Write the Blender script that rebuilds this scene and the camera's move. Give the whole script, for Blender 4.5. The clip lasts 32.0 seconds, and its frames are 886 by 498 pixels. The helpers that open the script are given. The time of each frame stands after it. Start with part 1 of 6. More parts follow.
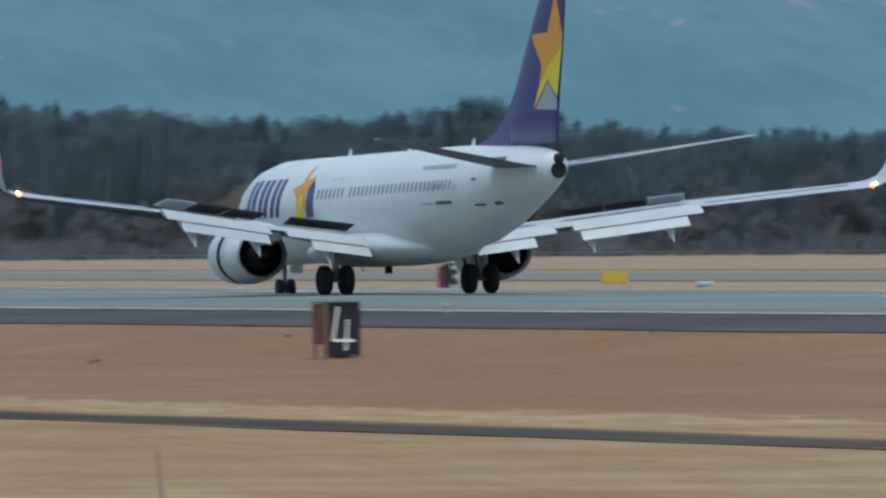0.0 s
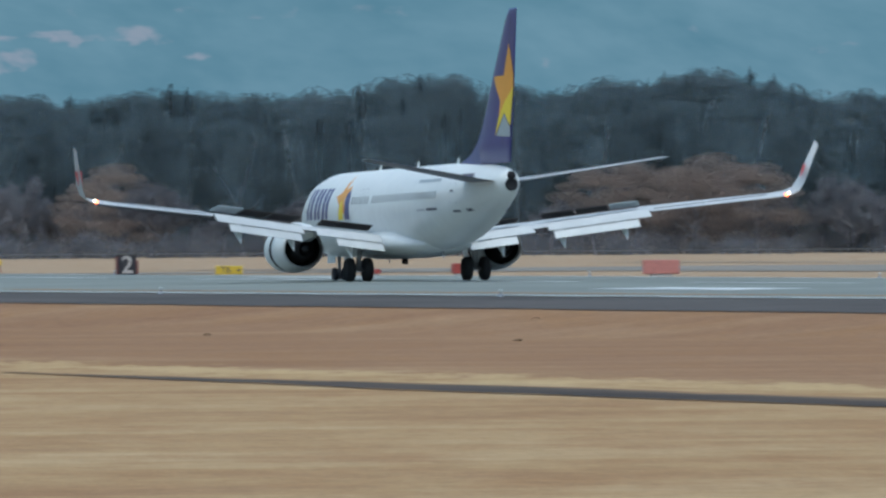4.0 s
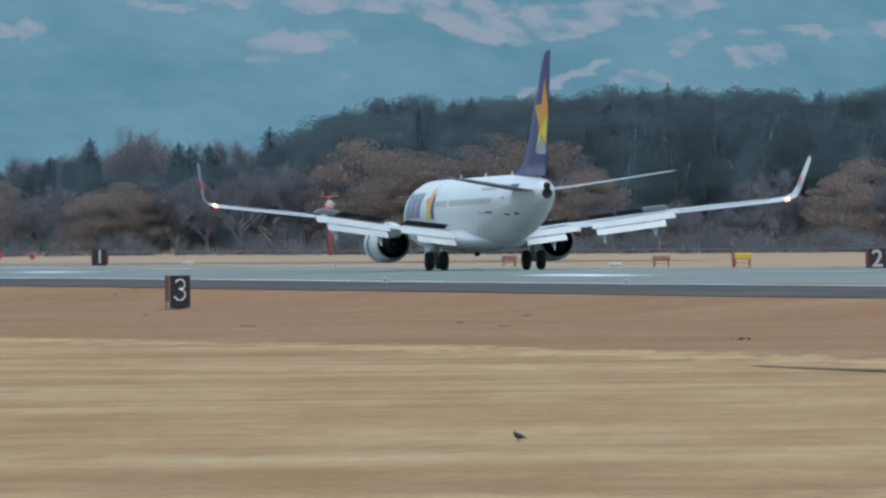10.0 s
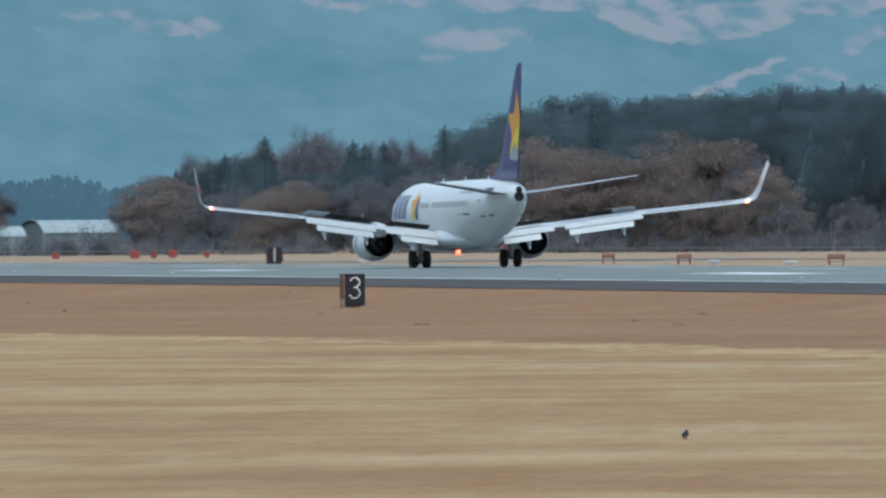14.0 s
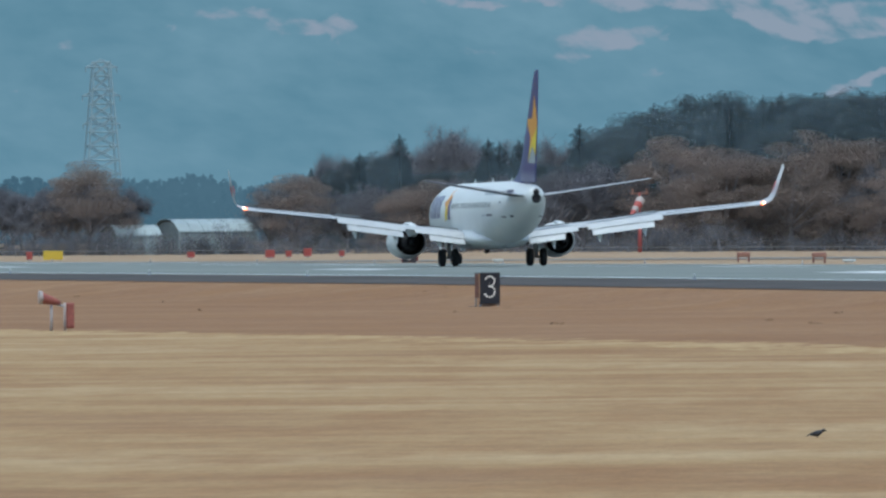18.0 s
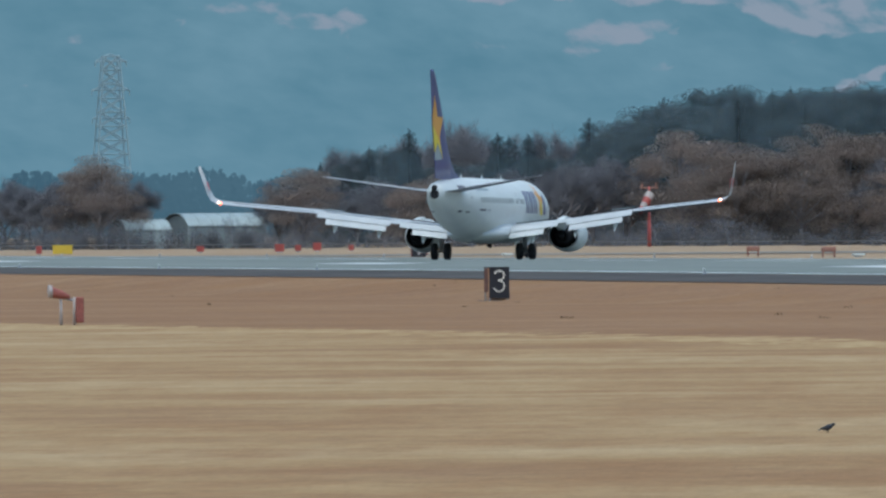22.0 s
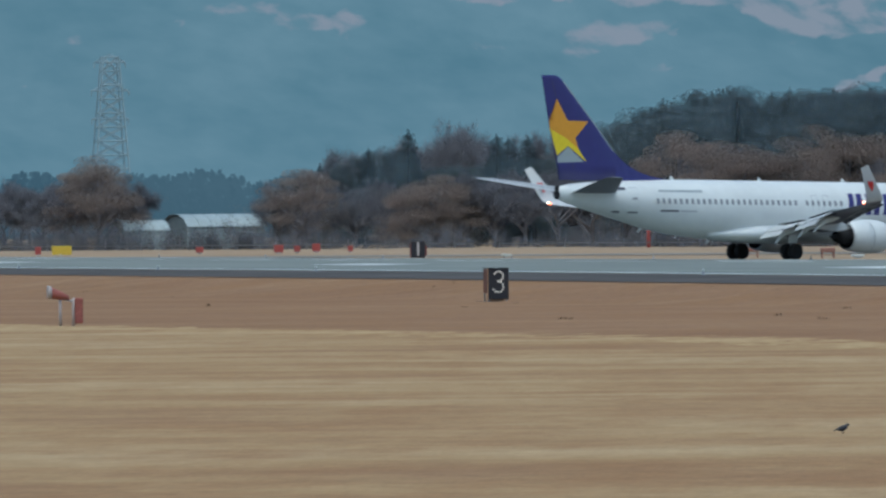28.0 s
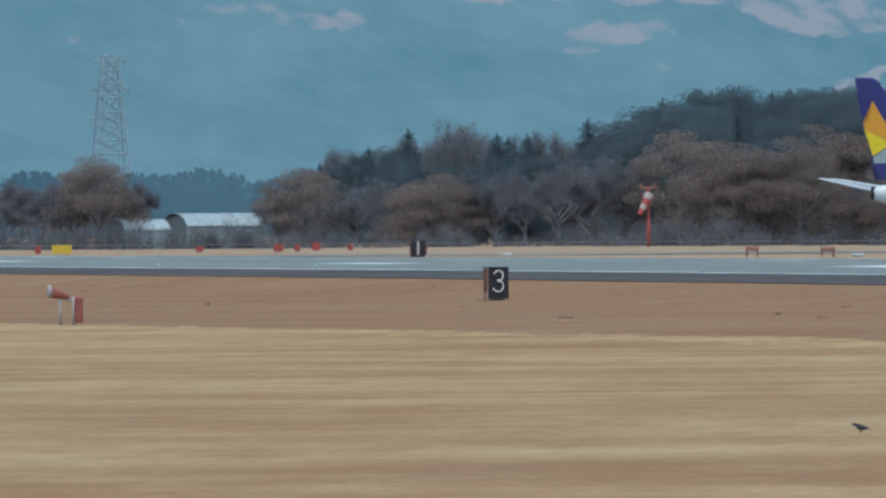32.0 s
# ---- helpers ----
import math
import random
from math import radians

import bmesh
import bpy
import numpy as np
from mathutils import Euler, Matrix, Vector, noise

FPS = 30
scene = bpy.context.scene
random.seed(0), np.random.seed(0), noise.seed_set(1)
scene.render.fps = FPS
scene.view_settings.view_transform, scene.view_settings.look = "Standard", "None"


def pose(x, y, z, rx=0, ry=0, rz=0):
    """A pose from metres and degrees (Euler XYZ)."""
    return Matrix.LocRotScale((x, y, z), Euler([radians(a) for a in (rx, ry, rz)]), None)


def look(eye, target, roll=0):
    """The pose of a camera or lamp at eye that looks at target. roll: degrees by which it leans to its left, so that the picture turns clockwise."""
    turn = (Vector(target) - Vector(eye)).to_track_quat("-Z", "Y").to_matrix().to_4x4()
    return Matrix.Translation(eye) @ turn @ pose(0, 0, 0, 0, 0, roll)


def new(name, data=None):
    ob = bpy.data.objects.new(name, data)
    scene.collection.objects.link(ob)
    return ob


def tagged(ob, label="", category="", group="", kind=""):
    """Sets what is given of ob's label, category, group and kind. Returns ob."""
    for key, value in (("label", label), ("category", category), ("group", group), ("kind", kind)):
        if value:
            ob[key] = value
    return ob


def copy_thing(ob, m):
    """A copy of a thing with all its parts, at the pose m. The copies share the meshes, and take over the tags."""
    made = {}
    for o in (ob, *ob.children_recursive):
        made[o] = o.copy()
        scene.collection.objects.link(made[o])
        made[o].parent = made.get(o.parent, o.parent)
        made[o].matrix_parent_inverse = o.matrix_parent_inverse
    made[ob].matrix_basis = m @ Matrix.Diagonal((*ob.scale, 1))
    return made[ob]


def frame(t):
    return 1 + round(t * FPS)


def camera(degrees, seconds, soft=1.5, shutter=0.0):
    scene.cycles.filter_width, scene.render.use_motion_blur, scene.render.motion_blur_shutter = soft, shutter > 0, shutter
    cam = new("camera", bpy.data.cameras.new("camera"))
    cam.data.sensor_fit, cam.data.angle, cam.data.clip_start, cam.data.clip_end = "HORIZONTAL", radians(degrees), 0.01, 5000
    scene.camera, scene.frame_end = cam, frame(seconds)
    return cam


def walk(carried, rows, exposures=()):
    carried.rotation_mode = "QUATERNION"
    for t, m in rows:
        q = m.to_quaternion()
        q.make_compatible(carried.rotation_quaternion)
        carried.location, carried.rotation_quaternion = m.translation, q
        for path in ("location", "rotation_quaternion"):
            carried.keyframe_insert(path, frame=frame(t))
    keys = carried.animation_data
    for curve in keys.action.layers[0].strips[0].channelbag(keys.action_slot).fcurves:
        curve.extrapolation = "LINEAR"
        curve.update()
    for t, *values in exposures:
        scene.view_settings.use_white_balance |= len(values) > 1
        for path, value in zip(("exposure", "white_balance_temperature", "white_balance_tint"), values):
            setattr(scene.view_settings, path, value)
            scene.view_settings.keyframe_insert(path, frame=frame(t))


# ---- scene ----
# The place: an airfield. Y runs along the runway, X across it to the far side, z up.
EYE = (0.0, 0.0, 4.3)


def gaze(bearing, rise, roll=-0.435):
    """The camera's pose: bearing from the runway's direction and rise, in degrees."""
    b, e = radians(bearing), radians(rise)
    way = Vector((math.sin(b) * math.cos(e), math.cos(b) * math.cos(e), math.sin(e)))
    return look(EYE, Vector(EYE) + way * 100, roll)


cam = camera(3.1975, 32.0, soft=2.5, shutter=0.5)
walk(cam, [
    (0, gaze(16.9502, -0.1177)),
    (0.5, gaze(16.3005, -0.1221)),
    (1, gaze(15.8196, -0.1218)),
    (1.5, gaze(15.4665, -0.1252)),
    (2, gaze(15.0918, -0.1254)),
    (2.5, gaze(14.5996, -0.1257)),
    (4.5, gaze(13.0566, -0.1203)),
    (5, gaze(12.6912, -0.1206)),
    (5.5, gaze(12.4163, -0.1216)),
    (6, gaze(12.104, -0.1192)),
    (6.5, gaze(11.8541, -0.1204)),
    (7, gaze(11.6449, -0.1188)),
    (7.5, gaze(11.4419, -0.1203)),
    (8, gaze(11.3161, -0.1186)),
    (8.5, gaze(11.1489, -0.1158)),
    (9, gaze(10.9709, -0.116)),
    (9.5, gaze(10.8243, -0.1248)),
    (10, gaze(10.7119, -0.124)),
    (10.5, gaze(10.6183, -0.1263)),
    (11, gaze(10.4902, -0.1254)),
    (11.5, gaze(10.4121, -0.1248)),
    (12, gaze(10.3309, -0.1274)),
    (12.5, gaze(10.2622, -0.1299)),
    (13, gaze(10.2153, -0.1265)),
    (13.5, gaze(10.1435, -0.1227)),
    (14, gaze(10.081, -0.1255)),
    (14.5, gaze(10.0186, -0.125)),
    (15, gaze(9.9468, -0.1255)),
    (15.5, gaze(9.8748, -0.127)),
    (17.5, gaze(9.6564, -0.1284)),
    (18, gaze(9.5938, -0.1259)),
    (18.5, gaze(9.547, -0.1308)),
    (19, gaze(9.5438, -0.138)),
    (19.5, gaze(9.5564, -0.1464)),
    (20, gaze(9.5595, -0.1464)),
    (20.5, gaze(9.5595, -0.1464)),
    (21, gaze(9.5595, -0.1464)),
    (21.5, gaze(9.5595, -0.1464)),
    (22, gaze(9.5595, -0.1464)),
    (22.5, gaze(9.5595, -0.1464)),
    (23, gaze(9.5625, -0.1465)),
    (23.5, gaze(9.5625, -0.1465)),
    (24, gaze(9.5619, -0.1434)),
    (24.5, gaze(9.5619, -0.1434)),
    (25, gaze(9.5619, -0.1434)),
    (25.5, gaze(9.5625, -0.1434)),
    (27.5, gaze(9.5625, -0.1434)),
    (28, gaze(9.5625, -0.1434)),
    (28.5, gaze(9.5619, -0.1434)),
    (29, gaze(9.5619, -0.1434)),
    (29.5, gaze(9.5619, -0.1434)),
    (30, gaze(9.5625, -0.1465)),
    (30.5, gaze(9.5625, -0.1465)),
    (31, gaze(9.5625, -0.1465)),
    (31.5, gaze(9.5625, -0.1465)),
    (32, gaze(9.5625, -0.1465)),
], exposures=[(t, e - 0.1, 5650, -2) for t, e in ((0, -0.01), (2.5, 0.09), (4.5, 0.2), (9, 0.27), (15, 0.25), (20, 0.2), (23, 0.12), (25.5, 0.03), (28, -0.02), (29.5, 0.07), (31, 0.2), (32, 0.2))])

# ---- light ----
SUN_RISE, SUN_SIDE = 72.0, -160.0   # height, and bearing from +Y towards +X
world = bpy.data.worlds.new("sky")
scene.world = world
world.use_nodes = True
wn = world.node_tree
sky = wn.nodes.new("ShaderNodeTexSky")
sky.sky_type = "NISHITA"
sky.sun_disc = False
sky.sun_elevation, sky.sun_rotation = radians(SUN_RISE), radians(SUN_SIDE)
sky.dust_density, sky.air_density = 3.0, 1.0
wn.nodes["Background"].inputs[1].default_value = 0.145
wn.links.new(sky.outputs[0], wn.nodes["Background"].inputs[0])
sun = new("sun", bpy.data.lights.new("sun", "SUN"))
sun.data.energy, sun.data.angle, sun.data.color = 1.52, radians(65), (1.0, 0.95, 0.88)
sb, se = radians(SUN_SIDE), radians(SUN_RISE)
sun.matrix_world = look((math.sin(sb) * math.cos(se) * 50, math.cos(sb) * math.cos(se) * 50, math.sin(se) * 50), (0, 0, 0))


# ---- materials ----
def mat(name, colour, rough=0.6, metal=0.0, grain=0.0, size=1.0, bump=0.0, stain=0.0, glow=0.0, each=0.0, leaf=0.0, gaps=0.0):
    """A surface with fine grain and broad stains in world-sized noise; each: brightness that varies from thing to thing; leaf: light let through; gaps: the open share of a clump of leaves."""
    m = bpy.data.materials.new(name)
    m.use_nodes = True
    n, l = m.node_tree.nodes, m.node_tree.links
    b = n["Principled BSDF"]
    b.inputs["Roughness"].default_value, b.inputs["Metallic"].default_value = rough, metal
    b.inputs["Base Color"].default_value = (*colour, 1)
    last = None
    if grain or stain or each:
        tc = n.new("ShaderNodeTexCoord")
        hsv = n.new("ShaderNodeHueSaturation")
        hsv.inputs["Color"].default_value = (*colour, 1)
        add = None
        for amount, scale, detail in ((grain, 1.0 / size, 6), (stain, 0.12 / size, 3)):
            if not amount:
                continue
            t = n.new("ShaderNodeTexNoise")
            t.inputs["Scale"].default_value, t.inputs["Detail"].default_value = scale * 3, detail
            l.new(tc.outputs["Object"], t.inputs["Vector"])
            r = n.new("ShaderNodeMapRange")
            r.inputs[1].default_value, r.inputs[2].default_value = 0.3, 0.7
            r.inputs[3].default_value, r.inputs[4].default_value = -amount, amount
            l.new(t.outputs[0], r.inputs[0])
            if add is None:
                add = r.outputs[0]
                last = t.outputs[0]
            else:
                s = n.new("ShaderNodeMath")
                l.new(add, s.inputs[0]), l.new(r.outputs[0], s.inputs[1])
                add = s.outputs[0]
        if each:
            oi = n.new("ShaderNodeObjectInfo")
            r = n.new("ShaderNodeMapRange")
            r.inputs[3].default_value, r.inputs[4].default_value = -each, each
            l.new(oi.outputs["Random"], r.inputs[0])
            if add is None:
                add = r.outputs[0]
            else:
                s = n.new("ShaderNodeMath")
                l.new(add, s.inputs[0]), l.new(r.outputs[0], s.inputs[1])
                add = s.outputs[0]
        one = n.new("ShaderNodeMath")
        one.inputs[1].default_value = 1.0
        l.new(add, one.inputs[0]), l.new(one.outputs[0], hsv.inputs["Value"])
        l.new(hsv.outputs[0], b.inputs["Base Color"])
        if bump and last is not None:
            bp = n.new("ShaderNodeBump")
            bp.inputs["Strength"].default_value, bp.inputs["Distance"].default_value = bump, 0.02 * size
            l.new(last, bp.inputs["Height"]), l.new(bp.outputs[0], b.inputs["Normal"])
    if leaf:
        tr, mx, out = n.new("ShaderNodeBsdfTranslucent"), n.new("ShaderNodeMixShader"), n["Material Output"]
        mx.inputs[0].default_value = leaf
        l.new(hsv.outputs[0], tr.inputs["Color"])
        l.new(b.outputs[0], mx.inputs[1]), l.new(tr.outputs[0], mx.inputs[2]), l.new(mx.outputs[0], out.inputs["Surface"])
        b.inputs["Specular IOR Level"].default_value = 0.2
        if gaps:
            tp, mg = n.new("ShaderNodeBsdfTransparent"), n.new("ShaderNodeMixShader")
            mg.inputs[0].default_value = gaps
            l.new(mx.outputs[0], mg.inputs[1]), l.new(tp.outputs[0], mg.inputs[2]), l.new(mg.outputs[0], out.inputs["Surface"])
    if glow:
        b.inputs["Emission Color"].default_value = (*colour, 1)
        b.inputs["Emission Strength"].default_value = glow
    return m


WINGGREY = mat("pale_wing_paint", (0.5, 0.52, 0.525), 0.4, grain=0.05, size=1.5, stain=0.08)
WHITE = mat("white_paint", (0.68, 0.71, 0.70), 0.35, grain=0.03, size=2.0, stain=0.05)
GREYP = mat("grey_paint", (0.42, 0.44, 0.46), 0.4, grain=0.06, size=1.0, stain=0.08)
UNDER = mat("dark_under_panel", (0.026, 0.024, 0.025), 0.9, grain=0.2, size=0.5)
NAVY = mat("navy_paint", (0.035, 0.035, 0.17), 0.35, grain=0.05, size=2.0)
ORANGE = mat("orange_paint", (0.72, 0.33, 0.03), 0.4, grain=0.04)
YELLOW = mat("yellow_paint", (0.80, 0.62, 0.02), 0.4, grain=0.04)
SILVERP = mat("pale_grey_paint", (0.33, 0.38, 0.40), 0.4, grain=0.04)
RED = mat("red_paint", (0.55, 0.03, 0.03), 0.4, grain=0.05)
TYRE = mat("tyre_rubber", (0.018, 0.018, 0.02), 0.85, grain=0.2, size=0.2)
STEEL = mat("grey_steel", (0.35, 0.36, 0.38), 0.4, 0.6, grain=0.1, size=0.3)
BLACKM = mat("dark_nozzle_metal", (0.012, 0.012, 0.014), 0.85, 0.0, grain=0.2, size=0.5)
GLASSY = mat("dark_cabin_window", (0.28, 0.295, 0.31), 0.25, grain=0.1)
MARKD = mat("dark_marking", (0.07, 0.07, 0.10), 0.5, grain=0.1)
LAMP = mat("lit_lamp", (1.0, 0.82, 0.6), 0.4, glow=14.0)
LAMPR = mat("lit_red_lamp", (1.0, 0.2, 0.08), 0.4, glow=5.0)
SIGNBLACK = mat("black_sign_face", (0.018, 0.018, 0.025), 0.5, grain=0.15, size=0.4, stain=0.2)
FENCEM = mat("dark_fence_rail", (0.15, 0.15, 0.15), 0.7, grain=0.1, size=1.0)
RUST = mat("faded_orange_side", (0.15, 0.06, 0.038), 0.7, grain=0.35, size=0.25, stain=0.3)
SIGNWHITE = mat("white_numeral", (0.8, 0.74, 0.66), 0.5, glow=0.25)
DULLWHITE = mat("dull_white_numeral", (0.5, 0.47, 0.45), 0.6, grain=0.1, size=0.5)
DULLRED = mat("dull_red_case", (0.17, 0.05, 0.045), 0.7, grain=0.2, size=0.5)
SIGNYEL = mat("yellow_sign_face", (0.62, 0.44, 0.04), 0.5, grain=0.1, size=0.4)
SIGNRED = mat("red_orange_box", (0.35, 0.065, 0.055), 0.6, grain=0.15, size=0.4, stain=0.15)
FADED = mat("faded_orange_paint", (0.30, 0.15, 0.11), 0.7, grain=0.2, size=0.3)
CONCRETE = mat("pale_concrete", (0.45, 0.45, 0.43), 0.8, grain=0.12, size=0.5, stain=0.1)
CLOTHW = mat("faded_white_cloth", (0.42, 0.37, 0.35), 0.8, grain=0.1, size=0.5)
SHEETW = mat("white_sheet_wall", (0.55, 0.59, 0.575), 0.6, grain=0.05, size=2.0, stain=0.08)
GALV = mat("galvanised_steel", (0.42, 0.46, 0.48), 0.5, 0.4, grain=0.12, size=0.5)
BARK = mat("bark", (0.2, 0.19, 0.2), 0.9, grain=0.3, size=0.4)
# woodland colours are paler and bluer, with the haze of distance mixed in
FIRLEAF = mat("hazed_cedar_foliage", (0.105, 0.148, 0.172), 0.9, grain=0.08, size=4.0, each=0.12, leaf=0.3, gaps=0.5)
EVERLEAF = mat("hazed_evergreen_foliage", (0.142, 0.188, 0.214), 0.9, grain=0.08, size=4.0, each=0.15, leaf=0.3, gaps=0.5)
TWIGS = mat("hazed_bare_twigs", (0.24, 0.24, 0.265), 0.9, grain=0.1, size=2.0, each=0.12, leaf=0.5, gaps=0.3)
DRYLEAF = mat("hazed_dry_brown_leaves", (0.355, 0.29, 0.255), 0.9, grain=0.1, size=3.0, each=0.12, leaf=0.5, gaps=0.35)
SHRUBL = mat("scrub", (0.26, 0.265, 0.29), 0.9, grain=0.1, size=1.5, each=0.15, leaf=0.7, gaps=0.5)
FEATHER = mat("black_feathers", (0.015, 0.015, 0.02), 0.45, grain=0.3, size=0.05)


def ramp_node(n, stops):
    r = n.new("ShaderNodeValToRGB")
    e = r.color_ramp.elements
    while len(e) < len(stops):
        e.new(0.5)
    for i, (p, c) in enumerate(stops):
        e[i].position, e[i].color = p, (*c, 1)
    return r


def ground_material():
    """Winter grass: tan and mown near the camera, browner and rougher on the runway strip, with tracks and bare streaks."""
    m = bpy.data.materials.new("winter_grass")
    m.use_nodes = True
    n, l = m.node_tree.nodes, m.node_tree.links
    b = n["Principled BSDF"]
    b.inputs["Roughness"].default_value = 0.95
    b.inputs["Specular IOR Level"].default_value = 0.1
    geo = n.new("ShaderNodeNewGeometry")
    sep = n.new("ShaderNodeSeparateXYZ")
    l.new(geo.outputs["Position"], sep.inputs[0])

    # the grass lies combed a little across the runway's direction
    turn = n.new("ShaderNodeVectorRotate")
    turn.rotation_type = "Z_AXIS"
    turn.inputs["Angle"].default_value = radians(12)
    l.new(geo.outputs["Position"], turn.inputs["Vector"])

    def noise_at(scale, detail=4, stretch=(1, 1, 1), rough=0.55):
        mp = n.new("ShaderNodeMapping")
        mp.inputs["Scale"].default_value = stretch
        l.new(turn.outputs[0], mp.inputs[0])
        t = n.new("ShaderNodeTexNoise")
        t.inputs["Scale"].default_value, t.inputs["Detail"].default_value, t.inputs["Roughness"].default_value = scale, detail, rough
        l.new(mp.outputs[0], t.inputs["Vector"])
        return t.outputs[0]

    def fac(sock, lo, hi, a=0.0, z=1.0):
        r = n.new("ShaderNodeMapRange")
        r.inputs[1].default_value, r.inputs[2].default_value, r.inputs[3].default_value, r.inputs[4].default_value = lo, hi, a, z
        l.new(sock, r.inputs[0])
        return r.outputs[0]

    def maths(op, a, c):
        s = n.new("ShaderNodeMath")
        s.operation = op
        for i, v in enumerate((a, c)):
            if isinstance(v, float):
                s.inputs[i].default_value = v
            else:
                l.new(v, s.inputs[i])
        return s.outputs[0]

    def mix(f, a, c):
        x = n.new("ShaderNodeMix")
        x.data_type = "RGBA"
        l.new(f, x.inputs[0])
        for i, v in ((6, a), (7, c)):
            if isinstance(v, tuple):
                x.inputs[i].default_value = (*v, 1)
            else:
                l.new(v, x.inputs[i])
        return x.outputs[2]

    broad, mid, fine = noise_at(0.25, 5, (1.0, 0.14, 1)), noise_at(1.1, 5, (1.0, 0.12, 1), 0.6), noise_at(14.0, 3, (1.0, 0.06, 1))
    wide, band = noise_at(0.06, 4, (0.7, 0.65, 1)), noise_at(0.22, 5, (0.4, 0.55, 1), 0.6)
    tan = ramp_node(n, [(0.39, (0.27, 0.164, 0.087)), (0.49, (0.34, 0.226, 0.114)), (0.62, (0.42, 0.31, 0.176))])
    both = maths("ADD", maths("ADD", maths("MULTIPLY", broad, 0.12), maths("MULTIPLY", mid, 0.14)), maths("ADD", maths("MULTIPLY", wide, 0.42), maths("MULTIPLY", band, 0.32)))
    l.new(both, tan.inputs[0])
    brown = ramp_node(n, [(0.33, (0.205, 0.108, 0.056)), (0.5, (0.25, 0.147, 0.082)), (0.68, (0.33, 0.215, 0.122))])
    l.new(both, brown.inputs[0])
    # the mown edge runs along the runway and swings away from it farther out
    edge = maths("ADD", sep.outputs[0], maths("MULTIPLY", fac(sep.outputs[1], 470.0, 640.0), 14.0))
    edge = maths("ADD", edge, maths("MULTIPLY", fac(mid, 0.2, 0.8, -1.0, 1.0), 4.5))
    colour = mix(fac(edge, 85.0, 93.0), tan.outputs[0], brown.outputs[0])
    # a pale rim along the mown edge
    rim = maths("MULTIPLY", fac(edge, 84.5, 86.0), fac(edge, 90.0, 88.4))
    colour = mix(maths("MULTIPLY", rim, 0.6), colour, (0.47, 0.35, 0.179))
    # beyond the runway paler grass
    pale = n.new("ShaderNodeMix")
    pale.data_type = "RGBA"
    pale.inputs[0].default_value = 0.6
    pale.inputs[7].default_value = (0.355, 0.285, 0.215, 1)
    l.new(tan.outputs[0], pale.inputs[6])
    colour = mix(fac(sep.outputs[0], 205.0, 212.0), colour, pale.outputs[2])
    # broken patches and tufts
    patch = fac(maths("ADD", maths("MULTIPLY", noise_at(0.5, 8, (1.0, 0.12, 1), 0.65), 0.45), maths("MULTIPLY", noise_at(0.24, 5, (0.4, 0.42, 1), 0.6), 0.55)), 0.47, 0.62)
    colour = mix(maths("MULTIPLY", patch, 0.7), colour, (0.26, 0.145, 0.068))
    hsv = n.new("ShaderNodeHueSaturation")
    l.new(colour, hsv.inputs["Color"])
    speck = noise_at(2.4, 4, (1.0, 0.3, 1), 0.7)
    l.new(maths("ADD", fac(fine, 0.3, 0.7, -0.06, 0.06), fac(speck, 0.3, 0.7, 0.88, 1.12)), hsv.inputs["Value"])
    l.new(hsv.outputs[0], b.inputs["Base Color"])
    bp = n.new("ShaderNodeBump")
    bp.inputs["Strength"].default_value, bp.inputs["Distance"].default_value = 0.25, 0.03
    l.new(fine, bp.inputs["Height"]), l.new(bp.outputs[0], b.inputs["Normal"])
    return m


def tarmac_material(name, light, dark, rough=0.75, gloss=0.5):
    m = bpy.data.materials.new(name)
    m.use_nodes = True
    n, l = m.node_tree.nodes, m.node_tree.links
    b = n["Principled BSDF"]
    b.inputs["Roughness"].default_value = rough
    b.inputs["Specular IOR Level"].default_value = gloss
    geo = n.new("ShaderNodeNewGeometry")
    outs = []
    for scale, stretch in ((0.5, (1.0, 0.03, 1)), (0.06, (1, 1, 1)), (4.0, (1, 1, 1))):
        mp = n.new("ShaderNodeMapping")
        mp.inputs["Scale"].default_value = stretch
        l.new(geo.outputs["Position"], mp.inputs[0])
        t = n.new("ShaderNodeTexNoise")
        t.inputs["Scale"].default_value, t.inputs["Detail"].default_value = scale, 4
        l.new(mp.outputs[0], t.inputs["Vector"])
        outs.append(t.outputs[0])
    a1, a2 = n.new("ShaderNodeMath"), n.new("ShaderNodeMath")
    l.new(outs[0], a1.inputs[0]), l.new(outs[1], a1.inputs[1])
    l.new(a1.outputs[0], a2.inputs[0])
    a2.operation, a2.inputs[1].default_value = "MULTIPLY", 0.5
    r = ramp_node(n, [(0.36, dark), (0.64, light)])
    l.new(a2.outputs[0], r.inputs[0]), l.new(r.outputs[0], b.inputs["Base Color"])
    bp = n.new("ShaderNodeBump")
    bp.inputs["Strength"].default_value, bp.inputs["Distance"].default_value = 0.3, 0.01
    l.new(outs[2], bp.inputs["Height"]), l.new(bp.outputs[0], b.inputs["Normal"])
    return m


